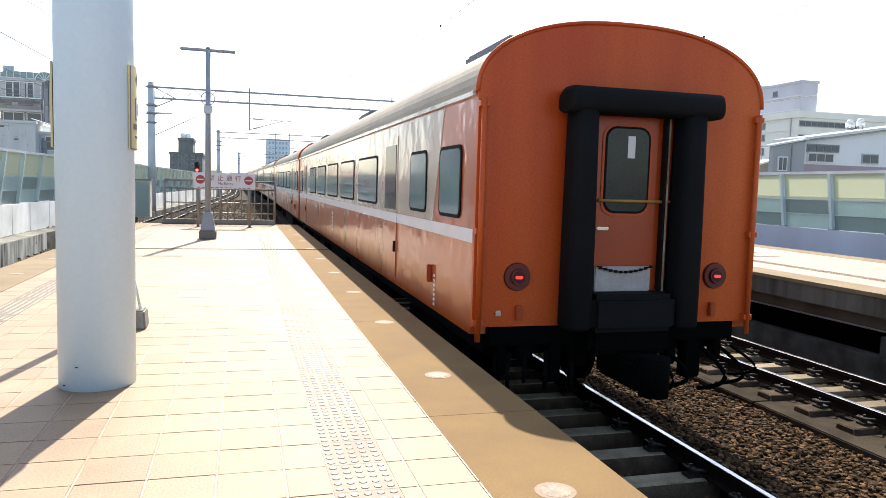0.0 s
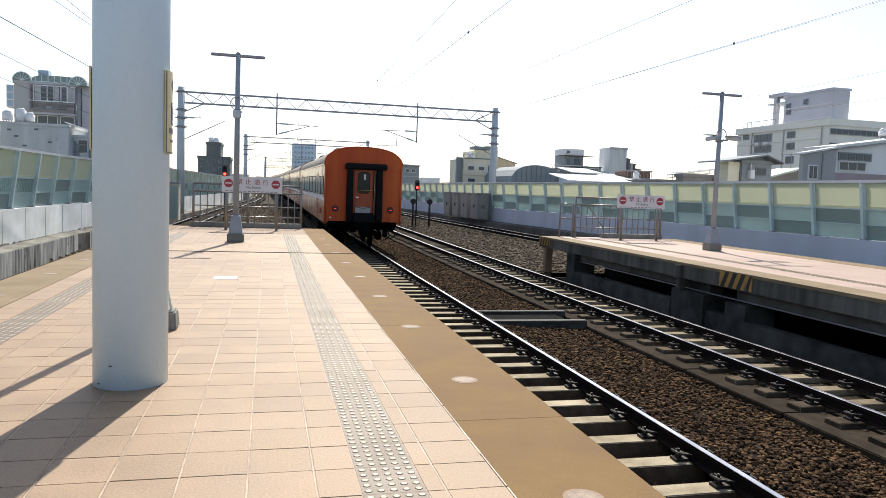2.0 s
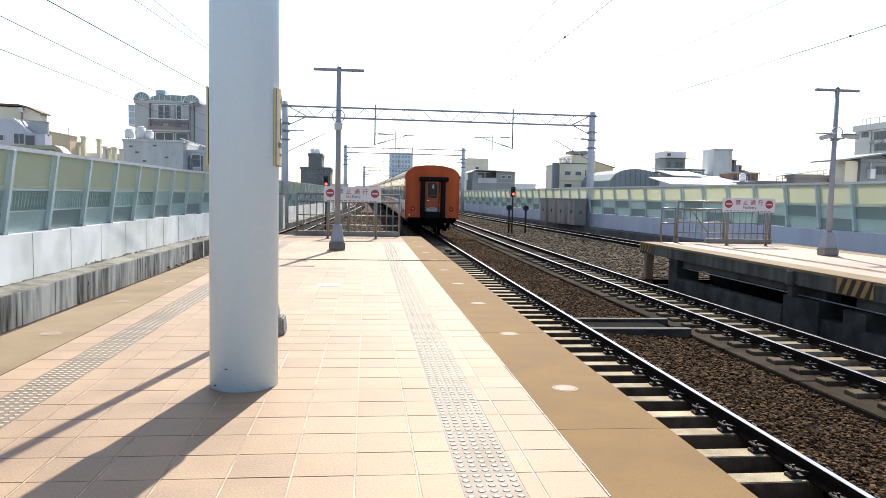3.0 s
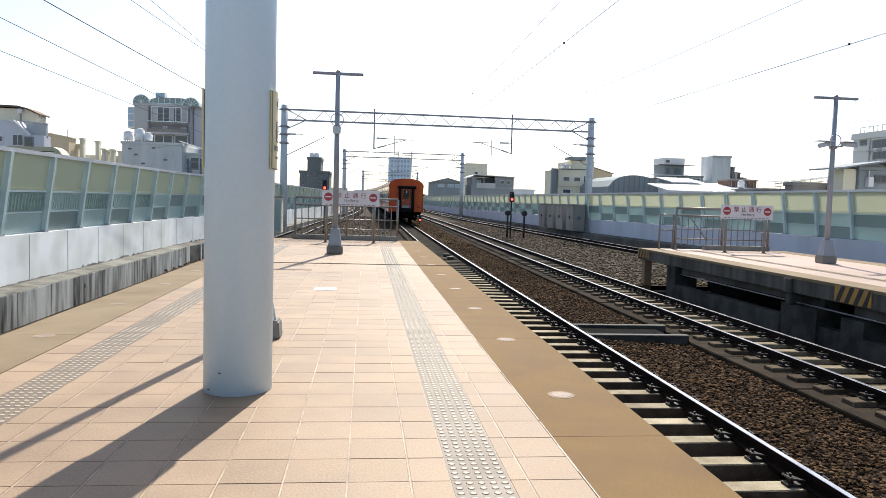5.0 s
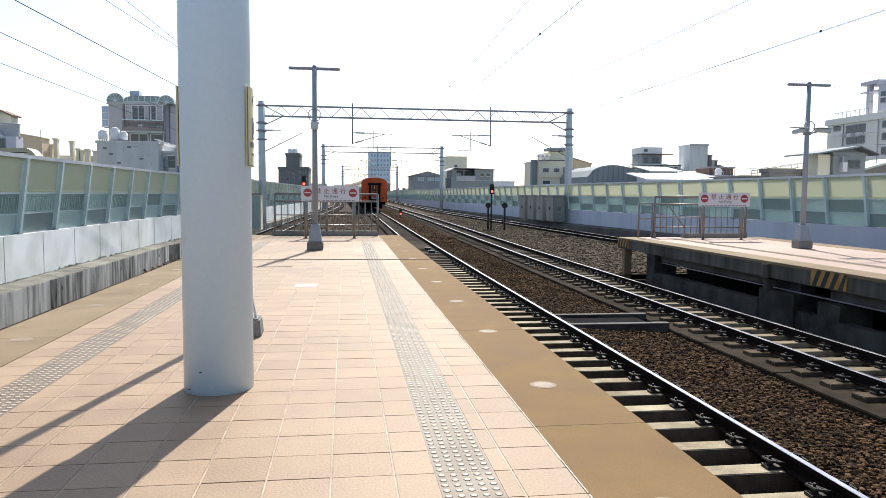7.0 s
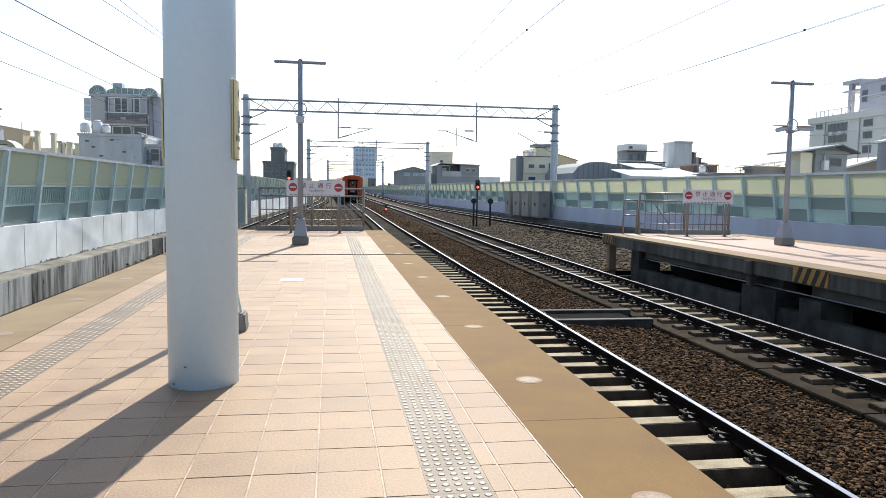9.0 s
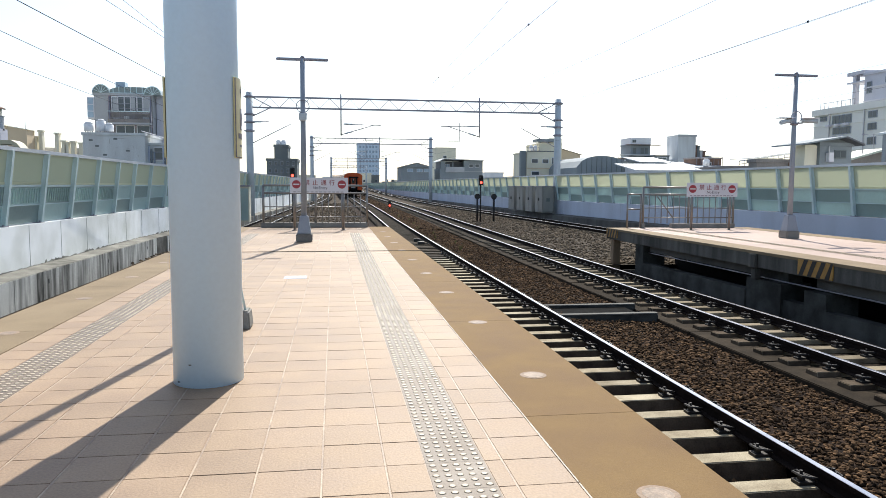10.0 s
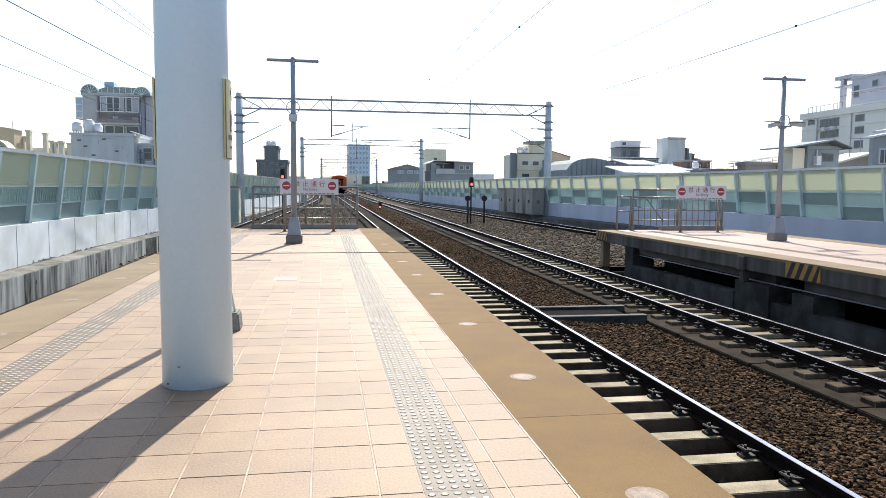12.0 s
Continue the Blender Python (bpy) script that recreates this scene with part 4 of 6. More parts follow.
# ---- railings and no-entry signs ----
def no_entry_board(t, x0, x1, y, z0, z1):
    w, cz = x1 - x0, (z0 + z1) / 2
    b = part("board", bx(B(), x0, x1, y, y + 0.03, z0, z1), SIGN_WHITE, t, "white sign board", bevel=0.006)
    for x in (x0 + 0.19, x1 - 0.19):
        part("red_disc", cyl(B(), (x, y + 0.002, cz + 0.03), (x, y - 0.005, cz + 0.03), 0.125, 28), SIGN_RED, b)
        part("white_bar", bx(B(), x - 0.09, x + 0.09, y - 0.009, y - 0.0045, cz + 0.012, cz + 0.048), SIGN_WHITE, b)
    for k, ch in enumerate("禁止通行"):
        part("lettering", letters(ch, 0.178, LETTER_RED), None, b, "red lettering", m=pose(x0 + w * (0.29 + 0.143 * k), y - 0.004, cz + 0.07))
    part("lettering", letters("No", 0.12, SIGN_GREY), None, b, "grey lettering", m=pose(x0 + w * 0.435, y - 0.004, cz - 0.075))
    part("lettering", letters("Entry", 0.12, SIGN_GREY), None, b, "grey lettering", m=pose(x0 + w * 0.565, y - 0.004, cz - 0.075))
    for k in range(12):
        xx = x0 + 0.1 + k * (w - 0.2) / 12
        part("fine_print", bx(B(), xx, xx + 0.085, y - 0.004, y + 0.001, z0 + 0.025, z0 + 0.043), SIGN_GREY, b)


def railing(x0, x1, y, kerb_x, label, step):
    t = thing("railing", label, "railing", pose(0, 0, 0), group="platform end railings")
    part("kerb", bx(B(), kerb_x, x1 + 0.02, y - 0.12, y + 0.12, 0, 0.15), CONCRETE_TOP, t, bevel=0.012)
    part("kerb_shoe", bx(B(), x0 - 0.05, x0 + 0.05, y - 0.05, y + 0.05, 0, 0.149 if kerb_x < x0 else 0.15), CONCRETE_TOP, t)
    for x in (x0, (x0 + x1) / 2, x1):
        part("post", cyl(B(), (x, y, 0.15 if x > kerb_x else 0.1), (x, y, 1.34), 0.038, 12), STAINLESS, t)
    for z, r in ((1.34, 0.034), (1.10, 0.03), (0.66, 0.016), (0.34, 0.02)):
        part("rail", cyl(B(), (x0, y, z), (x1, y, z), r, 10), STAINLESS, t)
    n = int((x1 - x0) / step)
    for k in range(1, n):
        x = x0 + (x1 - x0) * k / n
        part("baluster", cyl(B(), (x, y, 0.15), (x, y, 1.10), 0.016, 8), STAINLESS, t)
    return t


railing(-2.24, 1.04, 23.6, -2.32, "stainless steel railing on a concrete kerb closing the platform end", 0.2)
s = thing("no_entry_sign", "white no-entry sign board with red discs on two steel posts", "sign", pose(0, 0, 0), group="no-entry signs")
for x in (-1.19, 0.26):
    part("post", cyl(B(), (x, 22.1, 0), (x, 22.1, 1.5), 0.04, 12), STAINLESS, s)
    part("foot_plate", cyl(B(), (x, 22.1, 0), (x, 22.1, 0.015), 0.085, 14), STAINLESS, s)
no_entry_board(s, -1.315, 0.41, 22.04, 1.115, 1.576)
railing(10.02, 13.2, 22.5, 11.0, "stainless steel railing on a concrete kerb at the far platform end", 0.2)
t = thing("gate", "low tubular steel gate beside the far platform railing", "gate", pose(0, 0, 0))
for x in (9.48, 9.94):
    part("post", cyl(B(), (x, 22.5, 0), (x, 22.5, 1.13), 0.03, 10), STAINLESS, t)
for z in (1.11, 0.62):
    part("rail", cyl(B(), (9.48, 22.5, z), (9.94, 22.5, z), 0.022, 8), STAINLESS, t)
part("stay", cyl(B(), (10.45, 22.4, 1.05), (11.05, 22.4, 0.3), 0.02, 8), STAINLESS, t)
s = thing("no_entry_sign", "white no-entry sign board with red discs at the far platform", "sign", pose(0, 0, 0), group="no-entry signs")
for x in (11.1, 12.38):
    part("post", cyl(B(), (x, 21.3, 0), (x, 21.3, 1.45), 0.04, 12), STAINLESS, s)
    part("foot_plate", cyl(B(), (x, 21.3, 0), (x, 21.3, 0.015), 0.085, 14), STAINLESS, s)
no_entry_board(s, 10.89, 12.59, 21.24, 1.05, 1.48)


# ---- overhead line ----
def gantry(y, xl, xr, zt, drops, label):
    g = thing("overhead_gantry", label, "overhead gantry", pose(0, y, 0), group="overhead line gantries")
    for x in (xl, xr):
        p = part("mast", cyl(B(), (x, 0, -1.3), (x, 0, zt + 0.2), 0.25, 18, 0.21), POST_GREY, g, "tapered grey concrete mast")
        for z in (zt - 0.15, zt - 1.25, zt - 1.75, zt - 2.3):
            part("band", cyl(B(), (x, 0, z), (x, 0, z + 0.14), 0.255, 14), GALV, p)
            part("clamp_ear", bx(B(), x - 0.34, x + 0.34, -0.05, 0.05, z + 0.02, z + 0.1), GALV, p)
        s = 1 if x == xl else -1
        part("upper_brace", cyl(B(), (x + 0.2 * s, 0, zt - 0.1), (x + 1.4 * s, 0, zt - 0.72), 0.035, 8), GALV, g)
        part("lower_brace", cyl(B(), (x + 0.2 * s, 0, zt - 1.3), (x + 1.4 * s, 0, zt - 0.72), 0.035, 8), GALV, g)
        c = part("cantilever", cyl(B(), (x, 0, zt - 1.65), (x + 1.2 * s, 0, zt - 1.63), 0.03, 8), GALV, g)
        part("insulator", cyl(B(), (x + 0.2 * s, 0, zt - 1.65), (x + 0.75 * s, 0, zt - 1.64), 0.06, 10), POST_GREY, c)
        part("stay_tube", cyl(B(), (x, 0, zt - 3.1), (x + 2.6 * s, 0, zt - 1.75), 0.028, 8), GALV, g)
    for z in (zt - 0.08, zt - 0.75):
        part("chord", bx(B(), xl, xr, -0.04, 0.04, z - 0.055, z + 0.055), GALV, g)
    n = 30
    for k in range(n):
        x0, x1 = xl + 0.6 + (xr - xl - 1.2) * k / n, xl + 0.6 + (xr - xl - 1.2) * (k + 1) / n
        za, zb = (zt - 0.1, zt - 0.73) if k % 2 else (zt - 0.73, zt - 0.1)
        part("lattice_bar", cyl(B(), (x0, 0, za), (x1, 0, zb), 0.022, 6), GALV, g)
    for x, s in drops:
        d = part("drop_tube", cyl(B(), (x, 0, zt + 0.2), (x, 0, zt - 2.45), 0.045, 10), GALV, g)
        part("cantilever", cyl(B(), (x, 0, zt - 1.7), (x + 2.6 * s, 0, zt - 1.75), 0.025, 8), GALV, d)
        part("stay_tube", cyl(B(), (x, 0, zt - 2.4), (x + 2.2 * s, 0, zt - 1.72), 0.028, 8), GALV, d)
        part("insulator", cyl(B(), (x + 0.2 * s, 0, zt - 1.7), (x + 0.8 * s, 0, zt - 1.71), 0.055, 10), POST_GREY, d)
        part("hanger", cyl(B(), (x + 1.35 * s, 0, zt - 1.5), (x + 1.35 * s, 0, zt - 2.75), 0.022, 6), GALV, d)
        part("steady_arm", cyl(B(), (x + 1.35 * s, 0, zt - 2.72), (x + 2.7 * s, 0, zt - 2.78), 0.018, 6), GALV, d)
        part("lower_insulator", cyl(B(), (x + 0.25 * s, 0, zt - 2.32), (x + 0.7 * s, 0, zt - 2.19), 0.05, 8), POST_GREY, d)


gantry(48, -5.32, 15.08, 7.03, ((0.47, 1), (9.64, -1)), "lattice beam gantry on two concrete masts")
gantry(92, -2.7, 12.2, 7.29, ((4.0, -1), (5.7, 1)), "lattice beam gantry further along the line")
gantry(165, -0.6, 11.7, 7.5, ((3.0, 1), (6.0, -1)), "distant lattice beam gantry over the line")
gantry(240, -1.0, 10.5, 7.9, ((3.0, 1),), "distant lattice beam gantry over the line")


def wire(f, z0, sag, label, r=0.006):
    bm = B()
    spans = [-42, 3, 48, 92, 165, 240]
    pts = []
    for a, b in zip(spans, spans[1:]):
        for k in range(7 if b == 240 else 6):
            u = k / 6
            y = a + (b - a) * u
            pts.append((f(y), y, z0 - sag * 4 * u * (1 - u)))
    tube(bm, pts, r, 5)
    solid("overhead_wire", bm, BLACK, label, "wire", group="overhead wires")


# each track's wires: start beside the camera and drift across, (x0, drift) for contact and messenger
CONTACT = {0: (-4.93, 0.0813), 1: (3.42, -0.0013), 2: (8.25, -0.017), 3: (15.9, -0.03)}
MESSENGER = {0: (-4.93, 0.06), 1: (3.42, -0.0048), 2: (8.25, -0.0714), 3: (15.9, -0.03)}


def wire_x(table, i, y):
    x0, drift = table[i]
    k = ease(y, 25, 48)
    return (x0 + drift * min(y, 48)) * (1 - k) + track_x(i, y) * k


for i in range(4):
    wire(lambda y: wire_x(CONTACT, i, y), 4.50 if i == 0 else 4.20, 0.02, "thin contact wire strung above a track", 0.0045)
    wire(lambda y: wire_x(MESSENGER, i, y), 5.30, 0.52, "thin messenger wire strung above a track", 0.0045)
for x0, drift, z, r in ((-7.35, 0.048, 5.20, 0.011), (-7.35, 0.001, 4.76, 0.008), (-7.35, -0.0017, 4.12, 0.007)):
    wire(lambda y: x0 + drift * min(y, 48), z, 0.02, "thin feeder wire along the gantries", r)
wire(lambda y: 16.0 - max(0, y - 3) * 0.02, 6.9, 0.08, "thin feeder wire along the gantries", 0.007)
for table, i, y, z in ((MESSENGER, 1, 23.15, 4.79), (CONTACT, 1, 12.64, 4.19), (CONTACT, 2, 11.6, 4.19)):
    t = thing("wire_clamp", "small dark clamp on an overhead wire", "clamp", pose(wire_x(table, i, y), y, z), group="wire clamps")
    part("jaw", bx(B(), -0.012, 0.012, -0.02, 0.02, -0.02, 0.018), BLACK, t, bevel=0.004)
    part("bolt", cyl(B(), (-0.02, 0, 0), (0.02, 0, 0), 0.006, 6), BLACK, t)


# ---- signals, markers, cabinets ----
def signal(x, y, z0, h, label):
    t = thing("railway_signal", label, "signal", pose(x, y, z0), group="signals")
    part("post", cyl(B(), (0, 0.06, 0), (0, 0.06, h), 0.05, 10), BLACK, t)
    part("head", bx(B(), -0.14, 0.14, -0.08, 0.10, h - 0.62, h + 0.05), BLACK, t, bevel=0.03)
    for k in range(2):
        z = h - 0.43 + k * 0.30
        part("hood", cyl(B(), (0, -0.06, z), (0, -0.24, z), 0.10, 14, caps=False), BLACK, t)
        part("lens", cyl(B(), (0, -0.07, z), (0, -0.10, z), 0.08, 16), SIGNAL_RED if k == 0 else BLACK, t)
    part("footing", bx(B(), -0.25, 0.25, -0.2, 0.3, -0.1, 0.06), CONCRETE, t)


signal(5.07, 67, -1.2, 1.15, "dwarf signal showing red between the tracks")
signal(-2.5, 45, -1.14, 3.5, "signal showing red behind the platform railing")
signal(9.58, 47, -1.17, 3.18, "tall signal showing red beside the far track")
for x in (9.55, 10.6):
    t = thing("marker_post", "black post with a round disc head", "marker post", pose(x, 48 if x < 10 else 47.6, -1.17), group="marker posts")
    part("post", cyl(B(), (0, 0, 0), (0, 0, 1.7), 0.07, 10), BLACK, t)
    part("disc", cyl(B(), (0, -0.05, 1.82), (0, 0.05, 1.82), 0.19, 18), BLACK, t)
    part("foot", cyl(B(), (0, 0, 0), (0, 0, 0.1), 0.14, 10, 0.1), BLACK, t)
for k in range(4):
    y = 47.2 + 2.15 * k
    t = thing("equipment_cabinet", "grey steel equipment cabinet with double doors by the parapet", "cabinet", pose(wall_x(1, y) - 1.2, y, -0.42, 0, 0, math.degrees(math.atan2(2.1, 21))), group="equipment cabinets")
    part("body", bx(B(), 0, 0.8, 0, 1.35, 0, 1.72), CABINET, t, bevel=0.02)
    part("roof", bx(B(), -0.08, 0.88, -0.05, 1.40, 1.722, 1.79), GALV, t, bevel=0.02)
    for j in range(2):
        d = part("door", bx(B(), -0.02, -0.002, 0.05 + j * 0.64, 0.66 + j * 0.64, 0.08, 1.66), CABINET, t, bevel=0.006)
        part("handle", bx(B(), -0.05, -0.021, 0.60 + j * 0.12, 0.63 + j * 0.12, 0.8, 0.98), BLACK, d)
    part("end_door", bx(B(), 0.06, 0.74, -0.02, -0.002, 0.08, 1.68), CABINET, t, bevel=0.006)
    part("vent", bx(B(), 0.25, 0.5, -0.03, -0.021, 0.75, 0.98), WALL_DARK, t)


t = thing("relay_cabinet", "pale green relay cabinet on the parapet ledge", "cabinet", pose(-5.5, 42, -0.75))
part("body", bx(B(), 0, 0.75, 0, 0.9, 0, 2.0), WALL_CREAM, t, bevel=0.02)
part("door", bx(B(), 0.06, 0.69, -0.02, -0.002, 0.1, 1.9), PANEL_GREEN, t, bevel=0.006)
part("roof", bx(B(), -0.05, 0.8, -0.06, 0.95, 2.002, 2.08), GALV, t, bevel=0.01)

# ---- train ----
HALF, Z0, ZS = 1.43, 0.05, 2.17


def roof_profile(n=16, half=HALF, grow=0.0):
    """Elliptic roof from one gutter to the other."""
    out = []
    for k in range(n + 1):
        g = math.pi * k / n
        c = math.cos(g)
        out.append((half * math.copysign(abs(c) ** 0.86, c), ZS + (0.675 + grow) * math.sin(g) ** 0.88))
    return out


def coach():
    L = 19.7
    t = thing("railway_coach", "orange passenger coach with a cream window band and white stripe", "railway coach", group="coaches of the train")
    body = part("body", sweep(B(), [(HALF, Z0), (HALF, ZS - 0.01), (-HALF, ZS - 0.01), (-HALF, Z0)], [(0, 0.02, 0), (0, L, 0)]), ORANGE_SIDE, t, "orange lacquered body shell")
    prof = [(x * 1.006, z) for x, z in roof_profile(32)]
    part("roof", sweep(B(), prof, [(0, 0.03, 0), (0, L, 0)]), ROOF, t, "weathered grey-brown arched roof")
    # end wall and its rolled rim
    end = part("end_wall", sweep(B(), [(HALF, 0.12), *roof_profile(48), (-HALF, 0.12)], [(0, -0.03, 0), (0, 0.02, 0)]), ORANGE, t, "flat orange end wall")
    rim = B()
    tube(rim, [(x * 1.008, -0.03, z + 0.012) for x, z in roof_profile(48)], 0.02, 8)
    part("rim", rim, ORANGE, end)
    for s in (-1, 1):
        bm = B()
        cyl(bm, (s * 1.39, -0.075, 0.0), (s * 1.39, -0.075, 2.12), 0.028, 10)
        for z in (0.14, 0.95, 2.05):
            bx(bm, s * 1.39 - 0.045, s * 1.39 + 0.045, -0.09, -0.03, z, z + 0.05)
        part("rain_pipe", bm, ORANGE, t, "vertical orange rain pipe")
        bm = B()
        bx(bm, min(s * HALF, s * (HALF + 0.035)), max(s * HALF, s * (HALF + 0.035)), 0.03, L - 0.02, ZS - 0.02, ZS + 0.02)
        part("gutter", bm, CREAM, t)
        # cream window band with a slanted end
        bm = B()
        x0, x1 = s * (HALF + 0.0), s * (HALF + 0.004)
        poly = [(1.42, 0.99), (1.05, ZS - 0.03), (L - 1.05, ZS - 0.03), (L - 1.42, 0.99)]
        lo = [bm.verts.new((x0, y, z)) for y, z in poly]
        hi = [bm.verts.new((x1, y, z)) for y, z in poly]
        bm.faces.new(lo)
        bm.faces.new(hi[::-1])
        for i in range(4):
            bm.faces.new((lo[i], hi[i], hi[(i + 1) % 4], lo[(i + 1) % 4]))
        part("window_band", bm, CREAM, t, "glossy cream window band")
        part("stripe", bx(B(), min(x0, s * (HALF + 0.005)), max(x0, s * (HALF + 0.005)), 0.02, L - 0.02, 0.865, 0.985), STRIPE, t, "white waist stripe")

        def window(y0, y1, z0, z1, name="window"):
            f = part("window_frame", rounded(B(), "x", y0, y1, z0, z1, 0.09, s * (HALF - 0.005), s * (HALF + 0.014)), RUBBER, t, "black rubber window frame")
            part("pane", rounded(B(), "x", y0 + 0.035, y1 - 0.035, z0 + 0.035, z1 - 0.035, 0.065, s * (HALF - 0.004), s * (HALF + 0.0165)), GLASS, f, "tinted reflecting pane")

        window(0.40, 1.16, 1.06, 1.75)
        window(1.70, 2.50, 1.06, 1.75)
        y = 4.72
        while y < 16.4:
            window(y, y + 1.8, 1.06, 1.79)
            y += 2.34
        window(L - 1.16, L - 0.40, 1.06, 1.75)
        for y in (3.25, L - 2.7):
            d = part("side_door", bx(B(), min(s * (HALF - 0.03), s * (HALF + 0.012)), max(s * (HALF - 0.03), s * (HALF + 0.012)), y, y + 0.86, Z0 + 0.04, 2.0), CREAM, t, "boarding door", bevel=0.01)
            part("lower_panel", bx(B(), min(s * HALF, s * (HALF + 0.016)), max(s * HALF, s * (HALF + 0.016)), y + 0.005, y + 0.855, Z0 + 0.05, 0.86), ORANGE_SIDE, d)
            part("door_stripe", bx(B(), min(s * HALF, s * (HALF + 0.0175)), max(s * HALF, s * (HALF + 0.0175)), y + 0.003, y + 0.857, 0.865, 0.985), STRIPE, d)
            part("door_pane", bx(B(), min(s * HALF, s * (HALF + 0.018)), max(s * HALF, s * (HALF + 0.018)), y + 0.08, y + 0.80, 1.03, 1.88), PANE_DARK, d)
            part("handle", bx(B(), min(s * HALF, s * (HALF + 0.035)), max(s * HALF, s * (HALF + 0.035)), y + 0.03, y + 0.09, 0.48, 0.62), RUBBER, d)
        part("grab_rail", bx(B(), min(s * HALF, s * (HALF + 0.05)), max(s * HALF, s * (HALF + 0.05)), 1.40, 1.46, 0.33, 0.52), ORANGE_DARK, t, bevel=0.008)
        for k in range(7):
            part("stencil_bar", bx(B(), min(s * HALF, s * (HALF + 0.003)), max(s * HALF, s * (HALF + 0.003)), 1.26, 1.32, 0.02 + 0.05 * k + 0.08, 0.05 + 0.05 * k + 0.08), STRIPE, t)
        for k in range(5):
            part("number_bar", bx(B(), min(s * HALF, s * (HALF + 0.003)), max(s * HALF, s * (HALF + 0.003)), 10.2, 10.35, 0.30 + 0.09 * k, 0.36 + 0.09 * k), STRIPE, t)
        # bogies
        for yb in (3.0, L - 3.0):
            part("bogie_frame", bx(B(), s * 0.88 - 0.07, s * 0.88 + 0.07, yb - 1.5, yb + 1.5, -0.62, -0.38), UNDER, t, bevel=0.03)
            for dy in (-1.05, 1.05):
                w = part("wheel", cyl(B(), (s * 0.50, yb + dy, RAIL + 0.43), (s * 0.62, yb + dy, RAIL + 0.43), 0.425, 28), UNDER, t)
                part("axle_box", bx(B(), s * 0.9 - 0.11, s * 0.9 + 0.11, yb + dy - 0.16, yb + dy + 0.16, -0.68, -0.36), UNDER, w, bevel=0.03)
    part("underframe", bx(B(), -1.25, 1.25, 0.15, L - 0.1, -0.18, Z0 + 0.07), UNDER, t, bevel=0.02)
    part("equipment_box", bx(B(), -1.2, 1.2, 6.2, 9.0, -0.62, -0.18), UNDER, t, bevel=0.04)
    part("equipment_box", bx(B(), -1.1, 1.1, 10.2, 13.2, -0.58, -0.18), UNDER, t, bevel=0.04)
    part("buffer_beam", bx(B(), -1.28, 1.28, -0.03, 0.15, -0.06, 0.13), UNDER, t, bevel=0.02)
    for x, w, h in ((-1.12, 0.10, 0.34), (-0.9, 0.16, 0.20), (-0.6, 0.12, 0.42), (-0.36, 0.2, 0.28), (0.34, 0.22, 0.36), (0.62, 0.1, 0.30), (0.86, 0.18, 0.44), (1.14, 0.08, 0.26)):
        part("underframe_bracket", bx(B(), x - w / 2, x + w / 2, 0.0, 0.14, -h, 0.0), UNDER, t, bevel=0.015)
    # gangway
    for s in (-1, 1):
        bm = B()
        rows = []
        for z, g in ((0.12, 0.9), (0.15, 1.03), (0.9, 1.03), (1.6, 0.98), (2.1, 0.94)):
            ring = []
            for k in range(20):
                q = 2 * math.pi * k / 20
                c, w = math.cos(q), math.sin(q)
                ring.append(bm.verts.new((0.02 + s * 0.54 + 0.118 * g * math.copysign(abs(c) ** 0.6, c), -0.19 + 0.16 * g * math.copysign(abs(w) ** 0.6, w), z)))
            rows.append(ring)
        for a, b in zip(rows, rows[1:]):
            for k in range(20):
                bm.faces.new((a[k], a[(k + 1) % 20], b[(k + 1) % 20], b[k])).smooth = True
        bm.faces.new(rows[0][::-1])
        bm.faces.new(rows[-1])
        part("gangway_bellows", bm, RUBBER, t, "upright black rubber gangway cushion")
    bm = B()
    rows = []
    for x, g, dz in ((-0.70, 0.75, -0.02), (-0.66, 1.0, 0.0), (0.78, 1.0, 0.0), (0.82, 0.75, -0.02)):
        ring = []
        for k in range(20):
            q = 2 * math.pi * k / 20
            c, w = math.cos(q), math.sin(q)
            ring.append(bm.verts.new((x, -0.2 + 0.175 * g * math.copysign(abs(c) ** 0.55, c), 2.14 + dz + 0.115 * g * math.copysign(abs(w) ** 0.7, w))))
        rows.append(ring)
    for a, b in zip(rows, rows[1:]):
        for k in range(20):
            bm.faces.new((a[k], a[(k + 1) % 20], b[(k + 1) % 20], b[k])).smooth = True
    bm.faces.new(rows[0][::-1])
    bm.faces.new(rows[-1])
    part("gangway_head", bm, RUBBER, t, "black rubber roll over the gangway")
    part("door_pocket", bx(B(), 0.40, 0.47, -0.05, -0.028, 0.44, 2.04), ORANGE_DARK, t, "dark red door pocket")
    part("fall_plate", bx(B(), -0.42, 0.42, -0.36, -0.03, 0.10, 0.44), RUBBER, t, bevel=0.05)
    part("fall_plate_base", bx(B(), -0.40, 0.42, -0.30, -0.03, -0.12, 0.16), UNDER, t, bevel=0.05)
    door = part("end_door", bx(B(), -0.33, 0.33, -0.055, -0.025, 0.42, 2.05), ORANGE_DARK, t, "red-orange gangway door", bevel=0.012)
    part("window_rim", rounded(B(), "y", -0.25, 0.26, 1.13, 1.97, 0.13, -0.05, -0.064), ORANGE, door)
    part("window_frame", rounded(B(), "y", -0.225, 0.235, 1.155, 1.945, 0.11, -0.05, -0.067), RUBBER, door)
    part("pane", rounded(B(), "y", -0.205, 0.215, 1.175, 1.925, 0.095, -0.05, -0.070), PANE_DARK, door, "dark tinted pane")
    part("notice", bx(B(), 0.0, 0.075, -0.073, -0.069, 1.66, 1.86), SIGN_WHITE, door, "small white notice")
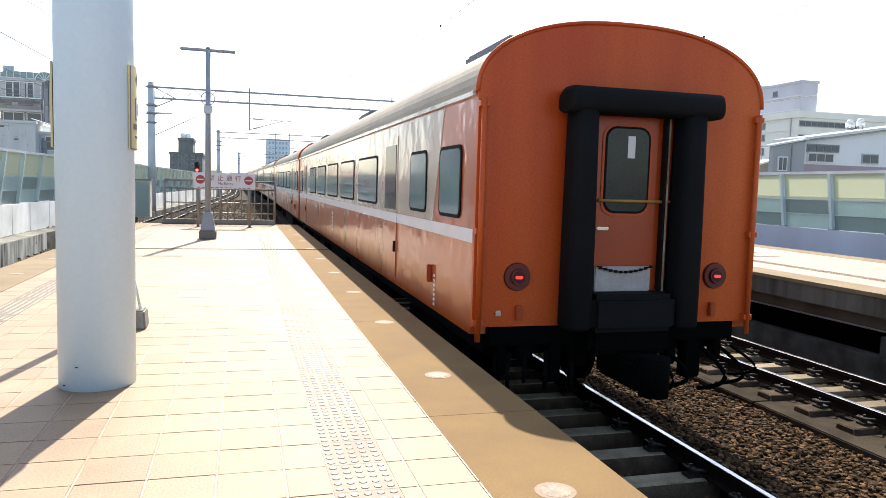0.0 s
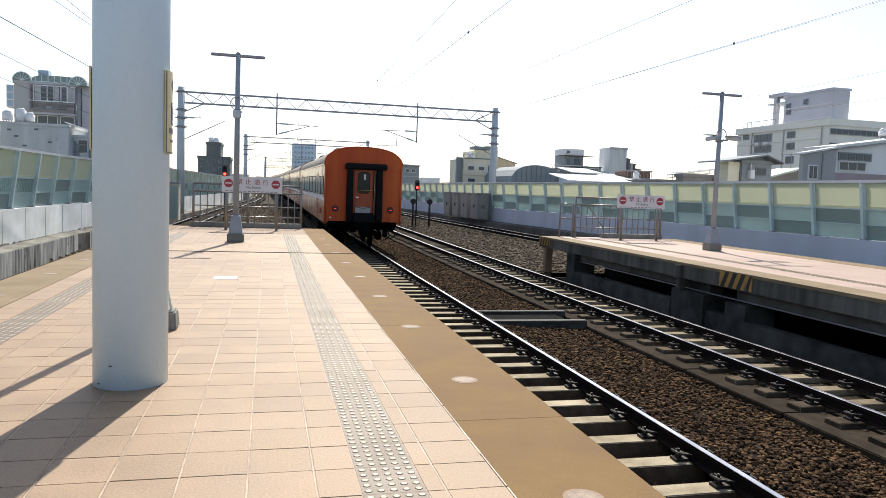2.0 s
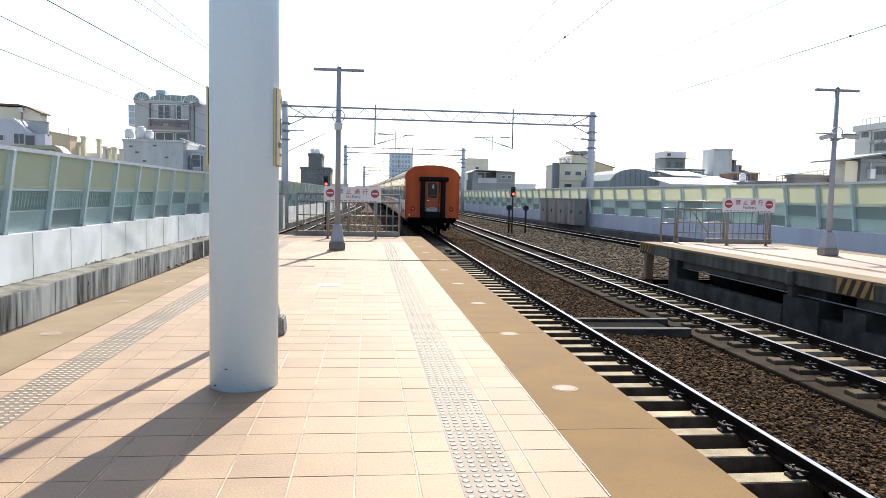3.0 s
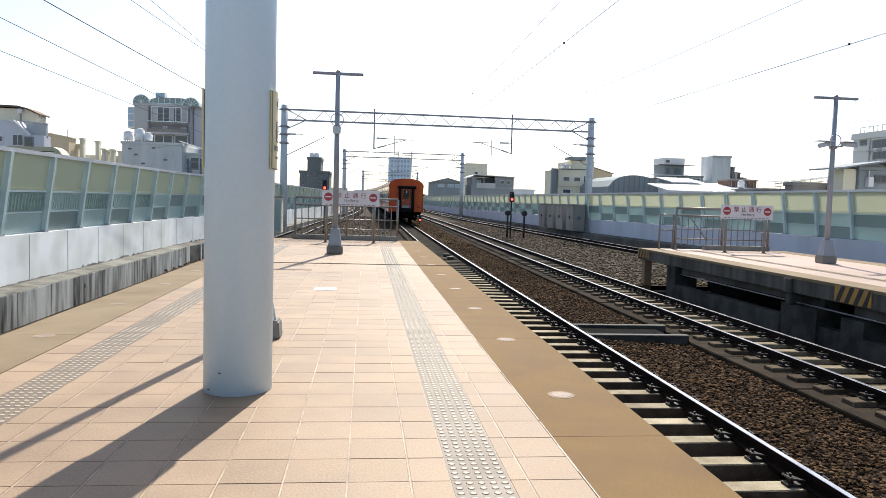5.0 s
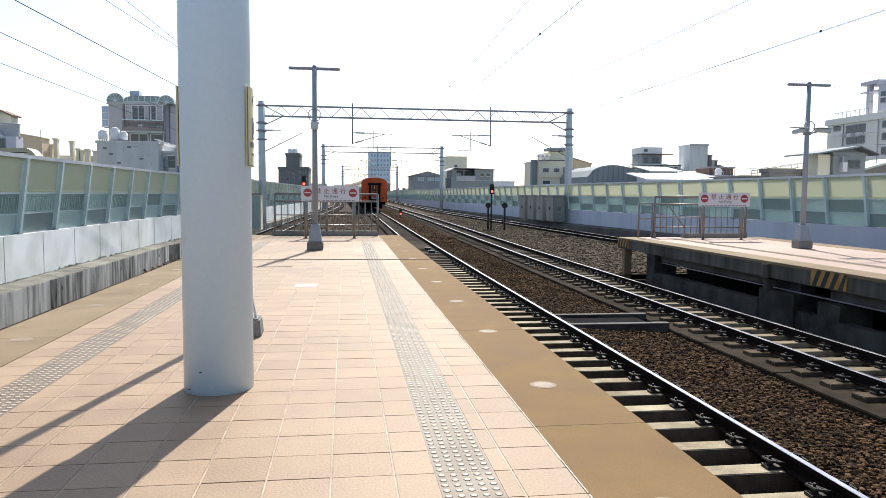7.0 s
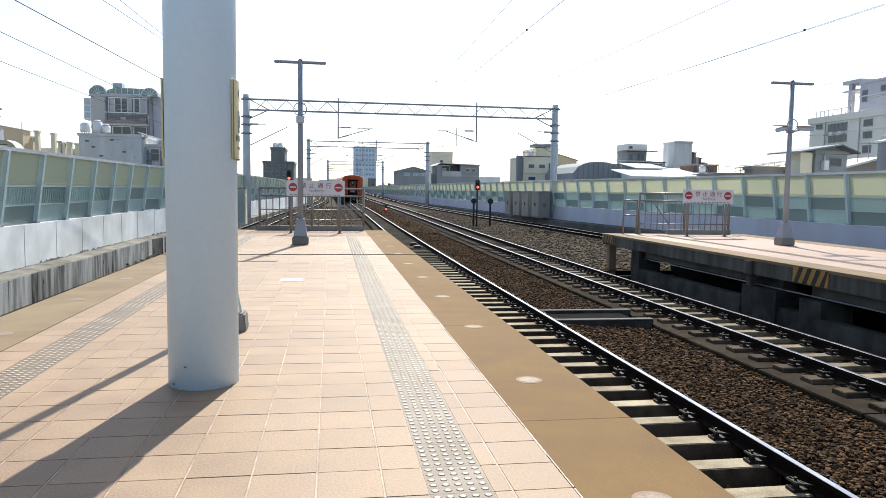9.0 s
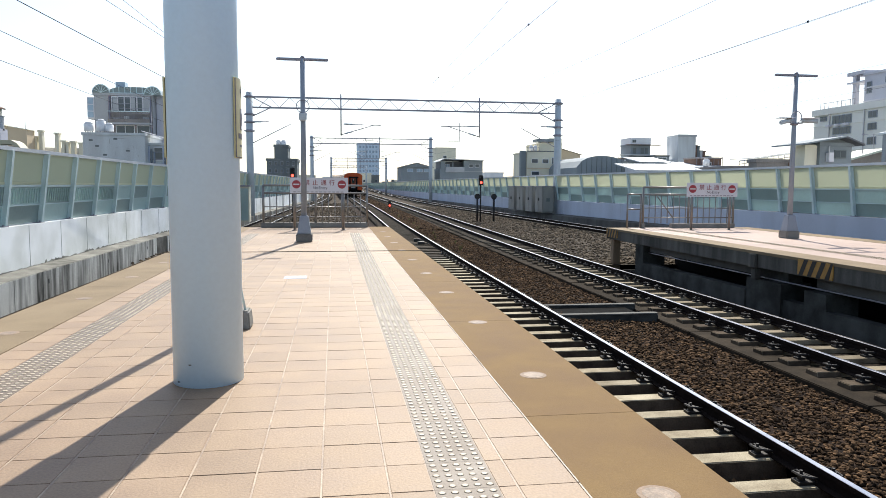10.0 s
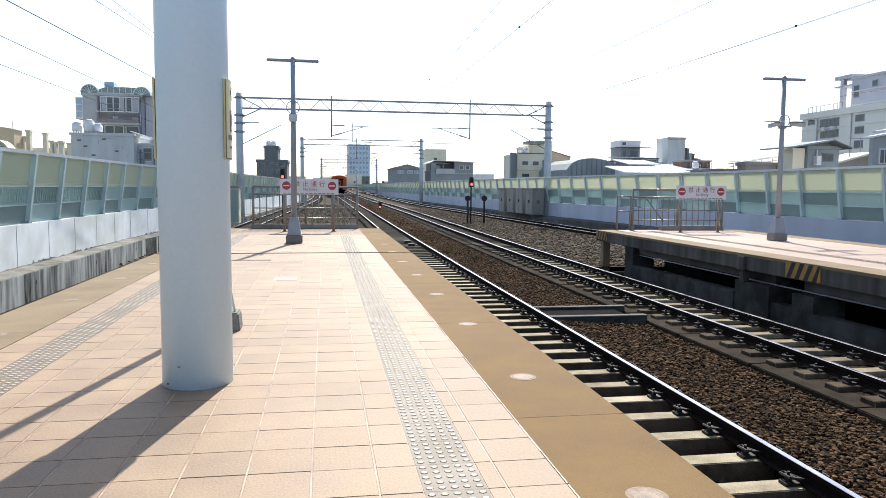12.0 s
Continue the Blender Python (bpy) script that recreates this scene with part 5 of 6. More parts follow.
    part("bar", cyl(B(), (-0.29, -0.10, 1.27), (0.46, -0.10, 1.27), 0.014, 8), HAZ_YELLOW, door, "brass safety bar")
    part("handle", bx(B(), -0.29, -0.17, -0.10, -0.05, 1.0, 1.03), CHROME, door, "chrome door handle", bevel=0.006)
    part("white_panel", bx(B(), -0.30, 0.27, -0.12, -0.10, 0.44, 0.67), CANVAS, door, "white canvas panel under a chain", bevel=0.008)
    bm = B()
    for k in range(22):
        u = k / 21
        x, z = -0.28 + 0.54 * u, 0.67 - 0.05 * math.sin(math.pi * u)
        h = 0.012 if k % 2 else 0.005
        bx(bm, x - 0.016, x + 0.016, -0.142, -0.134, z - h, z + h)
    part("chain", bm, RUBBER, door, "drooping link chain")
    part("post_rail", bx(B(), 0.355, 0.378, -0.14, -0.06, 0.44, 2.04), RAIL_SIDE, t, "dark door guide", bevel=0.006)
    part("guide_rail", bx(B(), 0.380, 0.398, -0.14, -0.06, 0.44, 2.04), GUIDE, t, "bright worn metal guide rail", bevel=0.004)
    for s in (-1, 1):
        tl = part("tail_lamp", cyl(B(), (s * 1.02, -0.03, 0.57), (s * 1.02, -0.06, 0.57), 0.128, 28, 0.118), TAIL_RED, t, "dark red tail lamp ring")
        part("bezel", cyl(B(), (s * 1.02, -0.06, 0.57), (s * 1.02, -0.085, 0.57), 0.075, 22, 0.068), TAIL_RED, tl)
        part("bowl", cyl(B(), (s * 1.02, -0.084, 0.57), (s * 1.02, -0.088, 0.57), 0.055, 22), LAMP_BOWL, tl, "deep red lamp bowl")
        part("lens", rounded(B(), "y", s * 1.02 - 0.034, s * 1.02 + 0.034, 0.556, 0.582, 0.012, -0.086, -0.094), TAIL_LIT, tl, "lit red lens")
        part("lamp_bracket", bx(B(), s * 1.0 - 0.03, s * 1.0 + 0.03, -0.08, -0.03, 0.18, 0.31), ORANGE_DARK, t, bevel=0.008)
    part("socket", bx(B(), -1.22, -1.17, -0.06, -0.03, 0.22, 0.27), CHROME, t, bevel=0.006)
    # coupler and hoses
    c = part("coupler", bx(B(), -0.14, 0.14, -0.62, 0.1, -0.36, -0.10), UNDER, t, bevel=0.03)
    part("knuckle", cyl(B(), (0.05, -0.62, -0.40), (0.05, -0.62, -0.06), 0.13, 14), UNDER, c)
    for x, r, d in ((-0.75, 0.02, 0.45), (-0.95, 0.016, 0.35), (0.45, 0.02, 0.5), (0.85, 0.022, 0.55), (-0.5, 0.02, 0.5), (1.05, 0.018, 0.5), (1.18, 0.014, 0.38), (-1.1, 0.018, 0.42), (0.3, 0.018, 0.6)):
        bm = B()
        pts = [(x + 0.22 * math.sin(math.pi * k / 10) * (1 if x > 0 else -1) * 0.5, -0.12 - 0.25 * math.sin(math.pi * k / 10), -0.1 - d * (k / 10) + 0.25 * d * (k / 10) ** 2) for k in range(11)]
        tube(bm, pts, r, 7)
        part("brake_hose", bm, UNDER, t)
    for y in (0.5, 8.2, 16.0):
        part("roof_vent", bx(B(), -1.0, -0.6, y, y + 1.35, 2.5, 2.80), ROOF_DARK, t, bevel=0.04)
    return t


COACH_PITCH = 20.4
FIRST = coach()
COACHES = [FIRST] + [copy_thing(FIRST, pose(3.42, COACH_PITCH * k, 0)) for k in range(1, 8)]


# ---- town ----
def building(name, x0, x1, y0, depth, z1, wall, label, windows=(), roof=None, gable=0.0, z0=-9.0, parapet=True, group="town buildings", glass=None):
    t = thing(name, label, "building", pose(0, 0, 0), group=group)
    bm = B()
    bx(bm, x0, x1, y0, y0 + depth, z0, z1)
    part("wall", bm, wall, t)
    r = roof or wall
    bm = B()
    if gable:
        sweep(bm, [(x0 - 0.4, z1), (x1 + 0.4, z1), ((x0 + x1) / 2, z1 + gable)], [(0, y0 - 0.4, 0), (0, y0 + depth + 0.4, 0)])
    elif parapet:
        bx(bm, x0 - 0.15, x1 + 0.15, y0 - 0.15, y0 + 0.1, z1 + 0.002, z1 + 0.5)
        bx(bm, x0 - 0.15, x1 + 0.15, y0 + depth - 0.1, y0 + depth + 0.15, z1 + 0.002, z1 + 0.5)
        bx(bm, x0 - 0.15, x0 + 0.1, y0 + 0.1, y0 + depth - 0.1, z1 + 0.002, z1 + 0.5)
        bx(bm, x1 - 0.1, x1 + 0.15, y0 + 0.1, y0 + depth - 0.1, z1 + 0.002, z1 + 0.5)
    else:
        bx(bm, x0 - 0.08, x1 + 0.08, y0 - 0.08, y0 + depth + 0.08, z1 + 0.002, z1 + 0.18)
    part("roof", bm, r, t)
    for wx, ww, wz, wh in windows:
        f = part("window", bx(B(), wx, wx + ww, y0 - 0.08, y0 + 0.05, wz, wz + wh), GREY_PAINT if wall in (WALL_WHITE, WALL_DARK) else WALL_WHITE, t)
        n = max(1, round(ww / 0.9))
        for k in range(n):
            a = wx + 0.06 + (ww - 0.06) * k / n
            part("pane", bx(B(), a, a + (ww - 0.06) / n - 0.06, y0 - 0.095, y0 - 0.06, wz + 0.07, wz + wh - 0.07), glass or WINDOW_DARK, f)
    return t


def grid(x0, x1, n, w, z0, dz, rows, h):
    return [(x0 + (x1 - x0 - w) * i / max(1, n - 1), w, z0 + dz * j, h) for i in range(n) for j in range(rows)]


def tank(x, y, z, r, h):
    t = thing("water_tank", "steel roof water tank", "water tank", pose(x, y, z), group="roof water tanks")
    part("barrel", cyl(B(), (0, 0, 0.12), (0, 0, h), r, 18), WALL_WHITE, t)
    part("dome", cyl(B(), (0, 0, h), (0, 0, h + 0.15), r, 18, r * 0.5), WALL_WHITE, t)
    for g in range(4):
        part("leg", cyl(B(), (r * 0.7 * math.cos(g * 1.57), r * 0.7 * math.sin(g * 1.57), 0), (r * 0.7 * math.cos(g * 1.57), r * 0.7 * math.sin(g * 1.57), 0.14), 0.04, 6), GALV, t)


# west side
t = building("apartment_house", -18.3, -14.0, 60, 9, 8.2, WALL_GREY, "grey apartment house with a glazed rooftop conservatory", [(-17.0, 2.85, 6.95, 1.2), (-16.75, 1.4, 5.2, 0.75), (-15.2, 1.0, 5.2, 0.75)], parapet=False)
part("bay_front", bx(B(), -17.08, -14.02, 59.965, 59.99, 5.0, 8.2), WALL_TAUPE, t, "taupe stained balcony front")
part("balcony_slab", bx(B(), -17.1, -14.05, 59.2, 59.95, 5.95, 6.1), WALL_GREY, t)
part("balcony_front", bx(B(), -17.1, -14.05, 59.16, 59.2, 6.1, 6.35), WALL_TAUPE, t)
for k in range(5):
    part("grille_bar", bx(B(), -17.1, -14.05, 59.14, 59.16, 6.42 + k * 0.36, 6.445 + k * 0.36), GALV, t)
for k, (x, w) in enumerate(((-16.9, 0.4), (-15.55, 0.3), (-14.75, 0.5))):
    part("curtain", bx(B(), x, x + w, 59.86, 59.885, 7.05, 8.05), WALL_GREY, t, "pale drawn curtain")
for k, (x, w, h) in enumerate(((-16.8, 0.5, 0.35), (-16.0, 0.35, 0.5), (-15.3, 0.6, 0.3), (-14.6, 0.4, 0.45))):
    part("balcony_box", bx(B(), x, x + w, 59.4, 59.7, 6.1, 6.1 + h), (WALL_GREY, ROOF_METAL, BROWN_SHEET, WALL_GREY)[k], t, bevel=0.02)
part("skylight", bx(B(), -16.8, -16.1, 60.4, 61.2, 8.4, 9.3), WINDOW_PALE, t, "boxy rooftop skylight")
part("green_panel", bx(B(), -16.75, -15.3, 59.86, 59.9, 5.02, 5.18), PANEL_GREEN, t)
for x in (-17.15, -14.1):
    part("drain_pipe", cyl(B(), (x, 59.85, -9), (x, 59.85, 8.1), 0.05, 8), GALV, t)
for k in range(25):
    part("balcony_bar", cyl(B(), (-17.05 + k * 0.124, 59.18, 6.35), (-17.05 + k * 0.124, 59.18, 6.9), 0.014, 6), WALL_TAUPE, t)
part("balcony_rail", bx(B(), -17.1, -14.05, 59.15, 59.21, 6.9, 6.96), BARRIER_FRAME, t)
for k in range(7):
    part("mullion", bx(B(), -17.0 + k * 0.46, -16.95 + k * 0.46, 59.84, 59.89, 6.95, 8.15), SIGN_WHITE, t)
bay = part("bay_window", bx(B(), -18.85, -18.31, 60.1, 61.2, 6.4, 8.05), SIGN_WHITE, t, "white framed bay window")
for k in range(3):
    part("pane", bx(B(), -18.80, -18.4, 60.08, 60.11, 6.5 + k * 0.52, 6.95 + k * 0.52), WINDOW_PALE, bay)
part("pilaster", bx(B(), -17.25, -17.1, 59.9, 59.99, -9, 8.2), WALL_BRICK, t)
part("floor_band", bx(B(), -18.3, -14.0, 59.93, 59.99, 5.75, 5.93), WALL_BRICK, t)
building("house_annexe", -13.95, -11.6, 61, 8, 8.15, WALL_PINK, "plain pale annexe wall of the apartment house", (), parapet=False)
t = thing("conservatory", "glazed barrel-vaulted rooftop conservatory", "conservatory", pose(-15.4, 60.1, 8.38))
bm = B()
sweep(bm, [(1.75 * math.cos(math.pi * k / 14), 0.52 * math.sin(math.pi * k / 14) ** 0.35) for k in range(15)], [(0, 0, 0), (0, 4, 0)])
part("vault", bm, VAULT, t)
part("gutter", bx(B(), -1.8, 1.8, -0.1, 0.0, -0.04, 0.06), BARRIER_FRAME, t)
for k in range(8):
    x = -1.5 + k * 0.43
    part("rib", bx(B(), x - 0.025, x + 0.025, -0.05, -0.002, 0.06, 0.52 * math.sqrt(max(0.02, 1 - (x / 1.75) ** 2)) ** 0.35), BARRIER_FRAME, t)
t = thing("fan_window", "round-topped glazed turret on the roof", "turret", pose(-17.75, 59.9, 8.38))
part("gable", sweep(B(), [(0.62 * math.cos(math.pi * k / 14), 0.62 * math.sin(math.pi * k / 14)) for k in range(15)], [(0, 0, 0), (0, 2, 0)]), VAULT, t)
part("arch", tube(B(), [(0.63 * math.cos(math.pi * k / 14), -0.03, 0.63 * math.sin(math.pi * k / 14)) for k in range(15)], 0.035, 6), BARRIER_FRAME, t)
for k in range(1, 7):
    g = math.pi * k / 7
    part("glazing_bar", cyl(B(), (0, -0.03, 0), (0.61 * math.cos(g), -0.03, 0.61 * math.sin(g)), 0.022, 6), BARRIER_FRAME, t)
copy_thing(t, pose(-13.95, 59.88, 8.30))
t = building("low_house", -17.0, -12.95, 53, 5, 4.7, WALL_WEATHER, "grey rendered low house with patched walls", (), parapet=False)
for k, (x, z) in enumerate(((-16.6, 4.3), (-16.2, 3.9), (-15.0, 4.4), (-14.2, 3.6), (-15.7, 3.3))):
    part("patch", bx(B(), x, x + 0.25, 52.985, 52.998, z, z + 0.12), WALL_DARK, t)
prng = random.Random(31)
for k in range(26):
    x, z = prng.uniform(-16.9, -13.2), prng.uniform(2.3, 4.6)
    w, h = (prng.uniform(0.1, 0.7), 0.02) if k % 2 else (0.02, prng.uniform(0.1, 0.5))
    part("crack", bx(B(), x, min(x + w, -13.0), 52.988, 52.999, z, z + h), (WALL_TAUPE, WALL_GREY, WALL_PINK)[k % 3], t)
building("low_house", -12.9, -11.0, 54, 5, 4.1, WALL_WEATHER, "narrow house with pipes and a white awning", [(-12.6, 0.8, 3.0, 1.0)], parapet=False)
t = thing("awning", "tilted white sheet awning over a narrow house", "awning", pose(-12.4, 53.8, 4.75, 0, 18, 0))
part("sheet", bx(B(), -0.95, 0.95, -0.3, 0.9, 0, 0.05), SIGN_WHITE, t)
pipes = thing("pipe_bundle", "bundle of bluish drain pipes on the narrow house", "pipes", pose(-12.9, 53.9, 0))
for k, x in enumerate((0.0, 0.16, 0.36, 0.95, 1.1, 1.6)):
    part("pipe", cyl(B(), (x, 0, -9), (x, 0, 4.05 - 0.2 * (k % 3)), 0.055, 8), (LAVENDER, WALL_SLATE, GREY_PAINT)[k % 3], pipes)
for k, z in enumerate((2.6, 3.1, 3.6)):
    part("bracket", bx(B(), -0.08, 1.7, -0.03, 0.07, z, z + 0.05), GALV, pipes)
part("cloth_screen", bx(B(), 1.15, 1.55, -0.12, -0.08, 2.7, 3.75), WALL_BEIGE, pipes, "beige hanging screen")
for x in (-0.8, 0.7):
    part("strut", cyl(B(), (x, 0.2, -0.75), (x, 0.2, 0.0), 0.03, 6), GALV, t)
for x, r, h in ((-16.75, 0.33, 0.62), (-15.95, 0.31, 0.8), (-15.4, 0.28, 0.55)):
    tank(x, 53.6, 4.88, r, h)
def profile_house(name, pts, y0, y1, wall, label, group="town buildings"):
    """A building whose gable or stepped front is given as an (x, z) outline."""
    t = thing(name, label, "building", pose(0, 0, 0), group=group)
    part("wall", sweep(B(), pts, [(0, y0, 0), (0, y1, 0)]), wall, t)
    return t


def sheet(t, name, pts, y0, y1, material, label="", thick=0.08):
    """A bent roof sheet that follows (x, z) points."""
    return part(name, sweep(B(), list(pts) + [(x, z - thick) for x, z in reversed(pts)], [(0, y0, 0), (0, y1, 0)]), material, t, label)


def front_window(t, x0, x1, y, z0, z1, panes, frame_mat=None, glass=None):
    f = part("window", bx(B(), x0, x1, y - 0.06, y + 0.04, z0, z1), frame_mat or SIGN_WHITE, t)
    for k in range(panes):
        a = x0 + 0.05 + (x1 - x0 - 0.05) * k / panes
        part("pane", bx(B(), a, a + (x1 - x0 - 0.05) / panes - 0.05, y - 0.075, y - 0.05, z0 + 0.05, z1 - 0.05), glass or WINDOW_DARK, f)


t = profile_house("flat_roofed_house", [(-36, -9), (-36, 7.5), (-33.5, 7.43), (-33.2, 7.25), (-31.0, 6.86), (-31.0, -9)], 80, 82, WALL_BEIGE, "beige rendered town house with a stepped parapet")
sheet(t, "coping", [(-33.2, 7.29), (-30.9, 6.9)], 79.9, 82.1, WALL_CREAM)
part("aerial", cyl(B(), (-31.3, 80.5, 6.9), (-31.3, 80.5, 7.7), 0.03, 6), GALV, t)
t = profile_house("corner_house", [(-25, -9), (-25, 5.55), (-21.7, 5.55), (-20.9, 4.7), (-20.1, 4.7), (-20.1, -9)], 48, 49, WALL_PINK, "mauve corner house with dark arched windows")
sheet(t, "side_roof", [(-21.75, 5.62), (-20.05, 5.5)], 48.4, 48.6, WALL_GREY)
part("side_wall", bx(B(), -21.3, -20.1, 48.4, 48.6, 4.6, 5.45), WALL_GREY, t)
sheet(t, "verge", [(-22.3, 5.66), (-21.85, 5.6), (-20.88, 4.78)], 47.9, 48.0, SIGN_WHITE, "white raking verge board", 0.14)
front_window(t, -21.95, -21.28, 48, 4.0, 4.72, 2)
front_window(t, -21.25, -20.7, 48, 3.95, 4.6, 1, WALL_SLATE)
front_window(t, -23.1, -22.5, 48, 4.2, 4.6, 2)
t = profile_house("corner_house", [(-26, -9), (-26, 6.55), (-21.9, 6.5), (-21.2, 6.15), (-21.2, -9)], 50, 51, WALL_CREAM, "cream upper storey with a rust-red roof edge")
sheet(t, "roof", [(-26.1, 6.74), (-22.4, 6.68), (-21.85, 6.55), (-21.05, 6.2)], 49.7, 51.2, BROWN_SHEET, "rust-red roof edge", 0.1)
part("post", bx(B(), -22.35, -22.28, 49.9, 49.98, 5.5, 6.6), WALL_SLATE, t)
part("lamp_box", bx(B(), -22.45, -22.2, 49.8, 49.98, 6.2, 6.5), SIGN_WHITE, t)
t = profile_house("long_shed", [(-19.8, -9), (-19.8, 3.2), (-16.1, 3.25), (-15.8, 3.0), (-15.8, -9)], 40, 40.7, WALL_SLATE, "long low shed with a pale yellow roof")
sheet(t, "roof", [(-19.9, 3.5), (-16.2, 3.56), (-15.95, 3.42), (-15.68, 3.08)], 39.8, 40.8, PALE_ROOF, "pale yellow sheet roof", 0.22)
for x, z in ((-31.3, 6.1), (-31.0, 6.15), (-30.45, 6.78), (-28.85, 6.55), (-28.2, 5.75), (-27.9, 5.6), (-27.3, 5.7), (-26.5, 5.55)):
    building("roof_stack", x - 0.19, x + 0.19, 82, 0.6, z, WALL_CREAM, "pale roof stair stack", (), parapet=False)
building("row_house", -31.0, -17.5, 84, 8, 4.75, WALL_GREY, "row of low grey houses", ())
building("dark_apartments", -13.4, -7.4, 150, 10, 6.2, WALL_DARK, "dark stepped apartment block", grid(-13, -7.8, 5, 0.6, 3.8, 1.5, 2, 0.8))
building("dark_apartments", -11.9, -9.2, 150.5, 8, 9.0, WALL_DARK, "dark upper storey of a stepped block", ())
tank(-11.2, 153, 9.0, 0.5, 1.4)
tank(-10.2, 153, 9.0, 0.5, 1.4)
# ahead
building("office_tower", 12.7, 24.7, 400, 16, 24, WALL_BLUE, "office tower with distance haze in its pale blue colour", grid(13.7, 23.7, 6, 1.2, 6.0, 2.6, 7, 1.5), glass=WINDOW_PALE)
building("white_block", 27.9, 33.6, 200, 10, 11.8, WALL_CREAM, "cream block with a single dark window", [(30, 1.0, 8.5, 1.2)], parapet=False)
t = building("grey_house", 21.95, 27.1, 150, 9, 4.75, WALL_SLATE, "slate-grey house with an open upper gallery", (), parapet=False)
# back wall coloured dark for the shade inside the open gallery
part("gallery_back", bx(B(), 22.2, 27.1, 152.5, 159, 4.95, 6.5), ROOF_DARK, t)
part("gallery_front", bx(B(), 23.0, 27.0, 149.7, 149.95, 4.2, 5.3), WALL_GREY, t, "pale gallery balustrade")
for x in (22.1, 24.6, 27.0):
    part("gallery_post", bx(B(), x - 0.1, x + 0.1, 150.0, 150.2, 4.9, 6.6), WALL_SLATE, t)
part("gallery_wall", bx(B(), 22.2, 23.0, 150.1, 150.3, 4.93, 6.5), WALL_SLATE, t)
front_window(t, 23.4, 24.3, 152.5, 5.3, 6.0, 2, None, WINDOW_PALE)
sheet(t, "roof", [(21.6, 6.55), (22.6, 7.05), (31.1, 6.75)], 149.2, 160, ROOF_METAL, "bright sheet-metal roof", 0.14)
t = building("grey_house", 27.1, 30.95, 150.1, 9, 6.5, WALL_SLATE, "slate-grey house wing with two small windows", [(28.0, 0.9, 5.2, 0.75), (29.3, 0.9, 5.2, 0.75)], parapet=False)
part("band", bx(B(), 27.1, 30.95, 150.0, 150.1, 4.3, 4.45), WALL_GREY, t)
t = building("gabled_house", 13.8, 20.0, 150, 10, 5.2, WALL_SLATE, "grey gabled house behind the barrier", (), roof=WALL_SLATE, gable=0.85)
for x0, x1 in ((15.0, 16.2), (17.0, 18.2), (18.5, 19.8)):
    front_window(t, x0, x1, 150, 4.2, 4.85, 2, SIGN_WHITE, WINDOW_PALE)
sheet(t, "verge", [(13.3, 5.2), (16.9, 6.12), (20.5, 5.2)], 149.4, 149.7, ROOF_DARK)
t = building("cream_house", 27.05, 31.1, 100, 8, 6.1, WALL_CREAM, "cream three-storey house with dark windows", [(27.65, 0.95, 4.6, 0.65), (29.2, 0.95, 4.6, 0.65), (27.65, 1.15, 2.9, 0.6), (30.6, 0.3, 4.5, 1.0)], parapet=False)
part("side_wall", bx(B(), 26.2, 27.0, 100.5, 101.2, -9, 6.4), WALL_SLATE, t, "grey side wall with pipes")
for k, (z, c) in enumerate(((6.3, ROOF_DARK), (3.9, WALL_BEIGE))):
    part("band", bx(B(), 27.0, 31.15, 99.9, 100.0, z - 0.08, z + 0.06), c, t)
for k in range(4):
    part("railing_post", cyl(B(), (26.2 + k * 0.9, 100.4, 6.28), (26.2 + k * 0.9, 100.4, 6.85), 0.03, 6), GALV, t)
part("railing_bar", bx(B(), 26.2, 28.9, 100.38, 100.42, 6.82, 6.86), GALV, t)
for x in (28.0, 28.6):
    tank(x, 101.5, 6.28, 0.28, 0.8)
t = building("cream_house", 29.3, 32.7, 102, 7, 7.4, WALL_CREAM, "cream stair tower on a house roof", [(32.0, 0.4, 6.6, 0.4)], parapet=False)
part("roof_slab", bx(B(), 28.9, 31.4, 101.5, 104, 7.75, 8.15), WALL_SLATE, t)
part("upper_room", bx(B(), 30.9, 32.7, 102.1, 108, 7.59, 8.3), WALL_CREAM, t)
t = profile_house("cream_house", [(32.75, -9), (32.75, 6.9), (33.2, 6.9), (36.2, 6.05), (36.2, -9)], 104, 111, WALL_BEIGE, "beige side wing with a sloping roof")
sheet(t, "roof", [(33.0, 7.02), (36.4, 6.08)], 103.8, 111.2, ROOF_DARK)
arch = [(30.2 + 7.9 * k / 12, 3.75 + 1.5 * math.sin(math.pi * (k / 12) ** 0.8) ** 0.7) for k in range(13)]
t = profile_house("grey_shed", [(30.2, -9)] + arch + [(38.1, -9)], 88, 102, WALL_SLATE, "grey barrel-roofed shed behind the barrier")
for k in range(1, 12):
    part("cladding_rib", bx(B(), 30.2 + 0.66 * k - 0.03, 30.2 + 0.66 * k + 0.03, 87.95, 88.0, 0, arch[k][1] - 0.15), WALL_DARK, t)
t = building("stair_tower", 46.6, 49.9, 110, 4, 7.9, WALL_SLATE, "rooftop stair tower with a pale upper half", (), parapet=False)
part("upper_half", bx(B(), 46.55, 49.95, 109.95, 114.1, 8.1, 9.1), WALL_WHITE, t)
front_window(t, 46.85, 47.45, 109.95, 8.35, 8.8, 2, WALL_SLATE)
part("slab", bx(B(), 45.7, 51.4, 109.2, 110.2, 7.92, 8.02), BROWN_SHEET, t)
part("lower_slab", bx(B(), 44.5, 50.2, 108.8, 110.0, 6.3, 6.42), ROOF_METAL, t)
for x in (47.0, 48.3, 49.0):
    part("recess", bx(B(), x, x + 0.5, 109.9, 109.98, 6.6, 7.5), WALL_DARK, t)
t = building("stair_tower", 54.6, 57.6, 110, 4, 9.5, WALL_WEATHER, "pale rooftop stair tower", (), parapet=False)
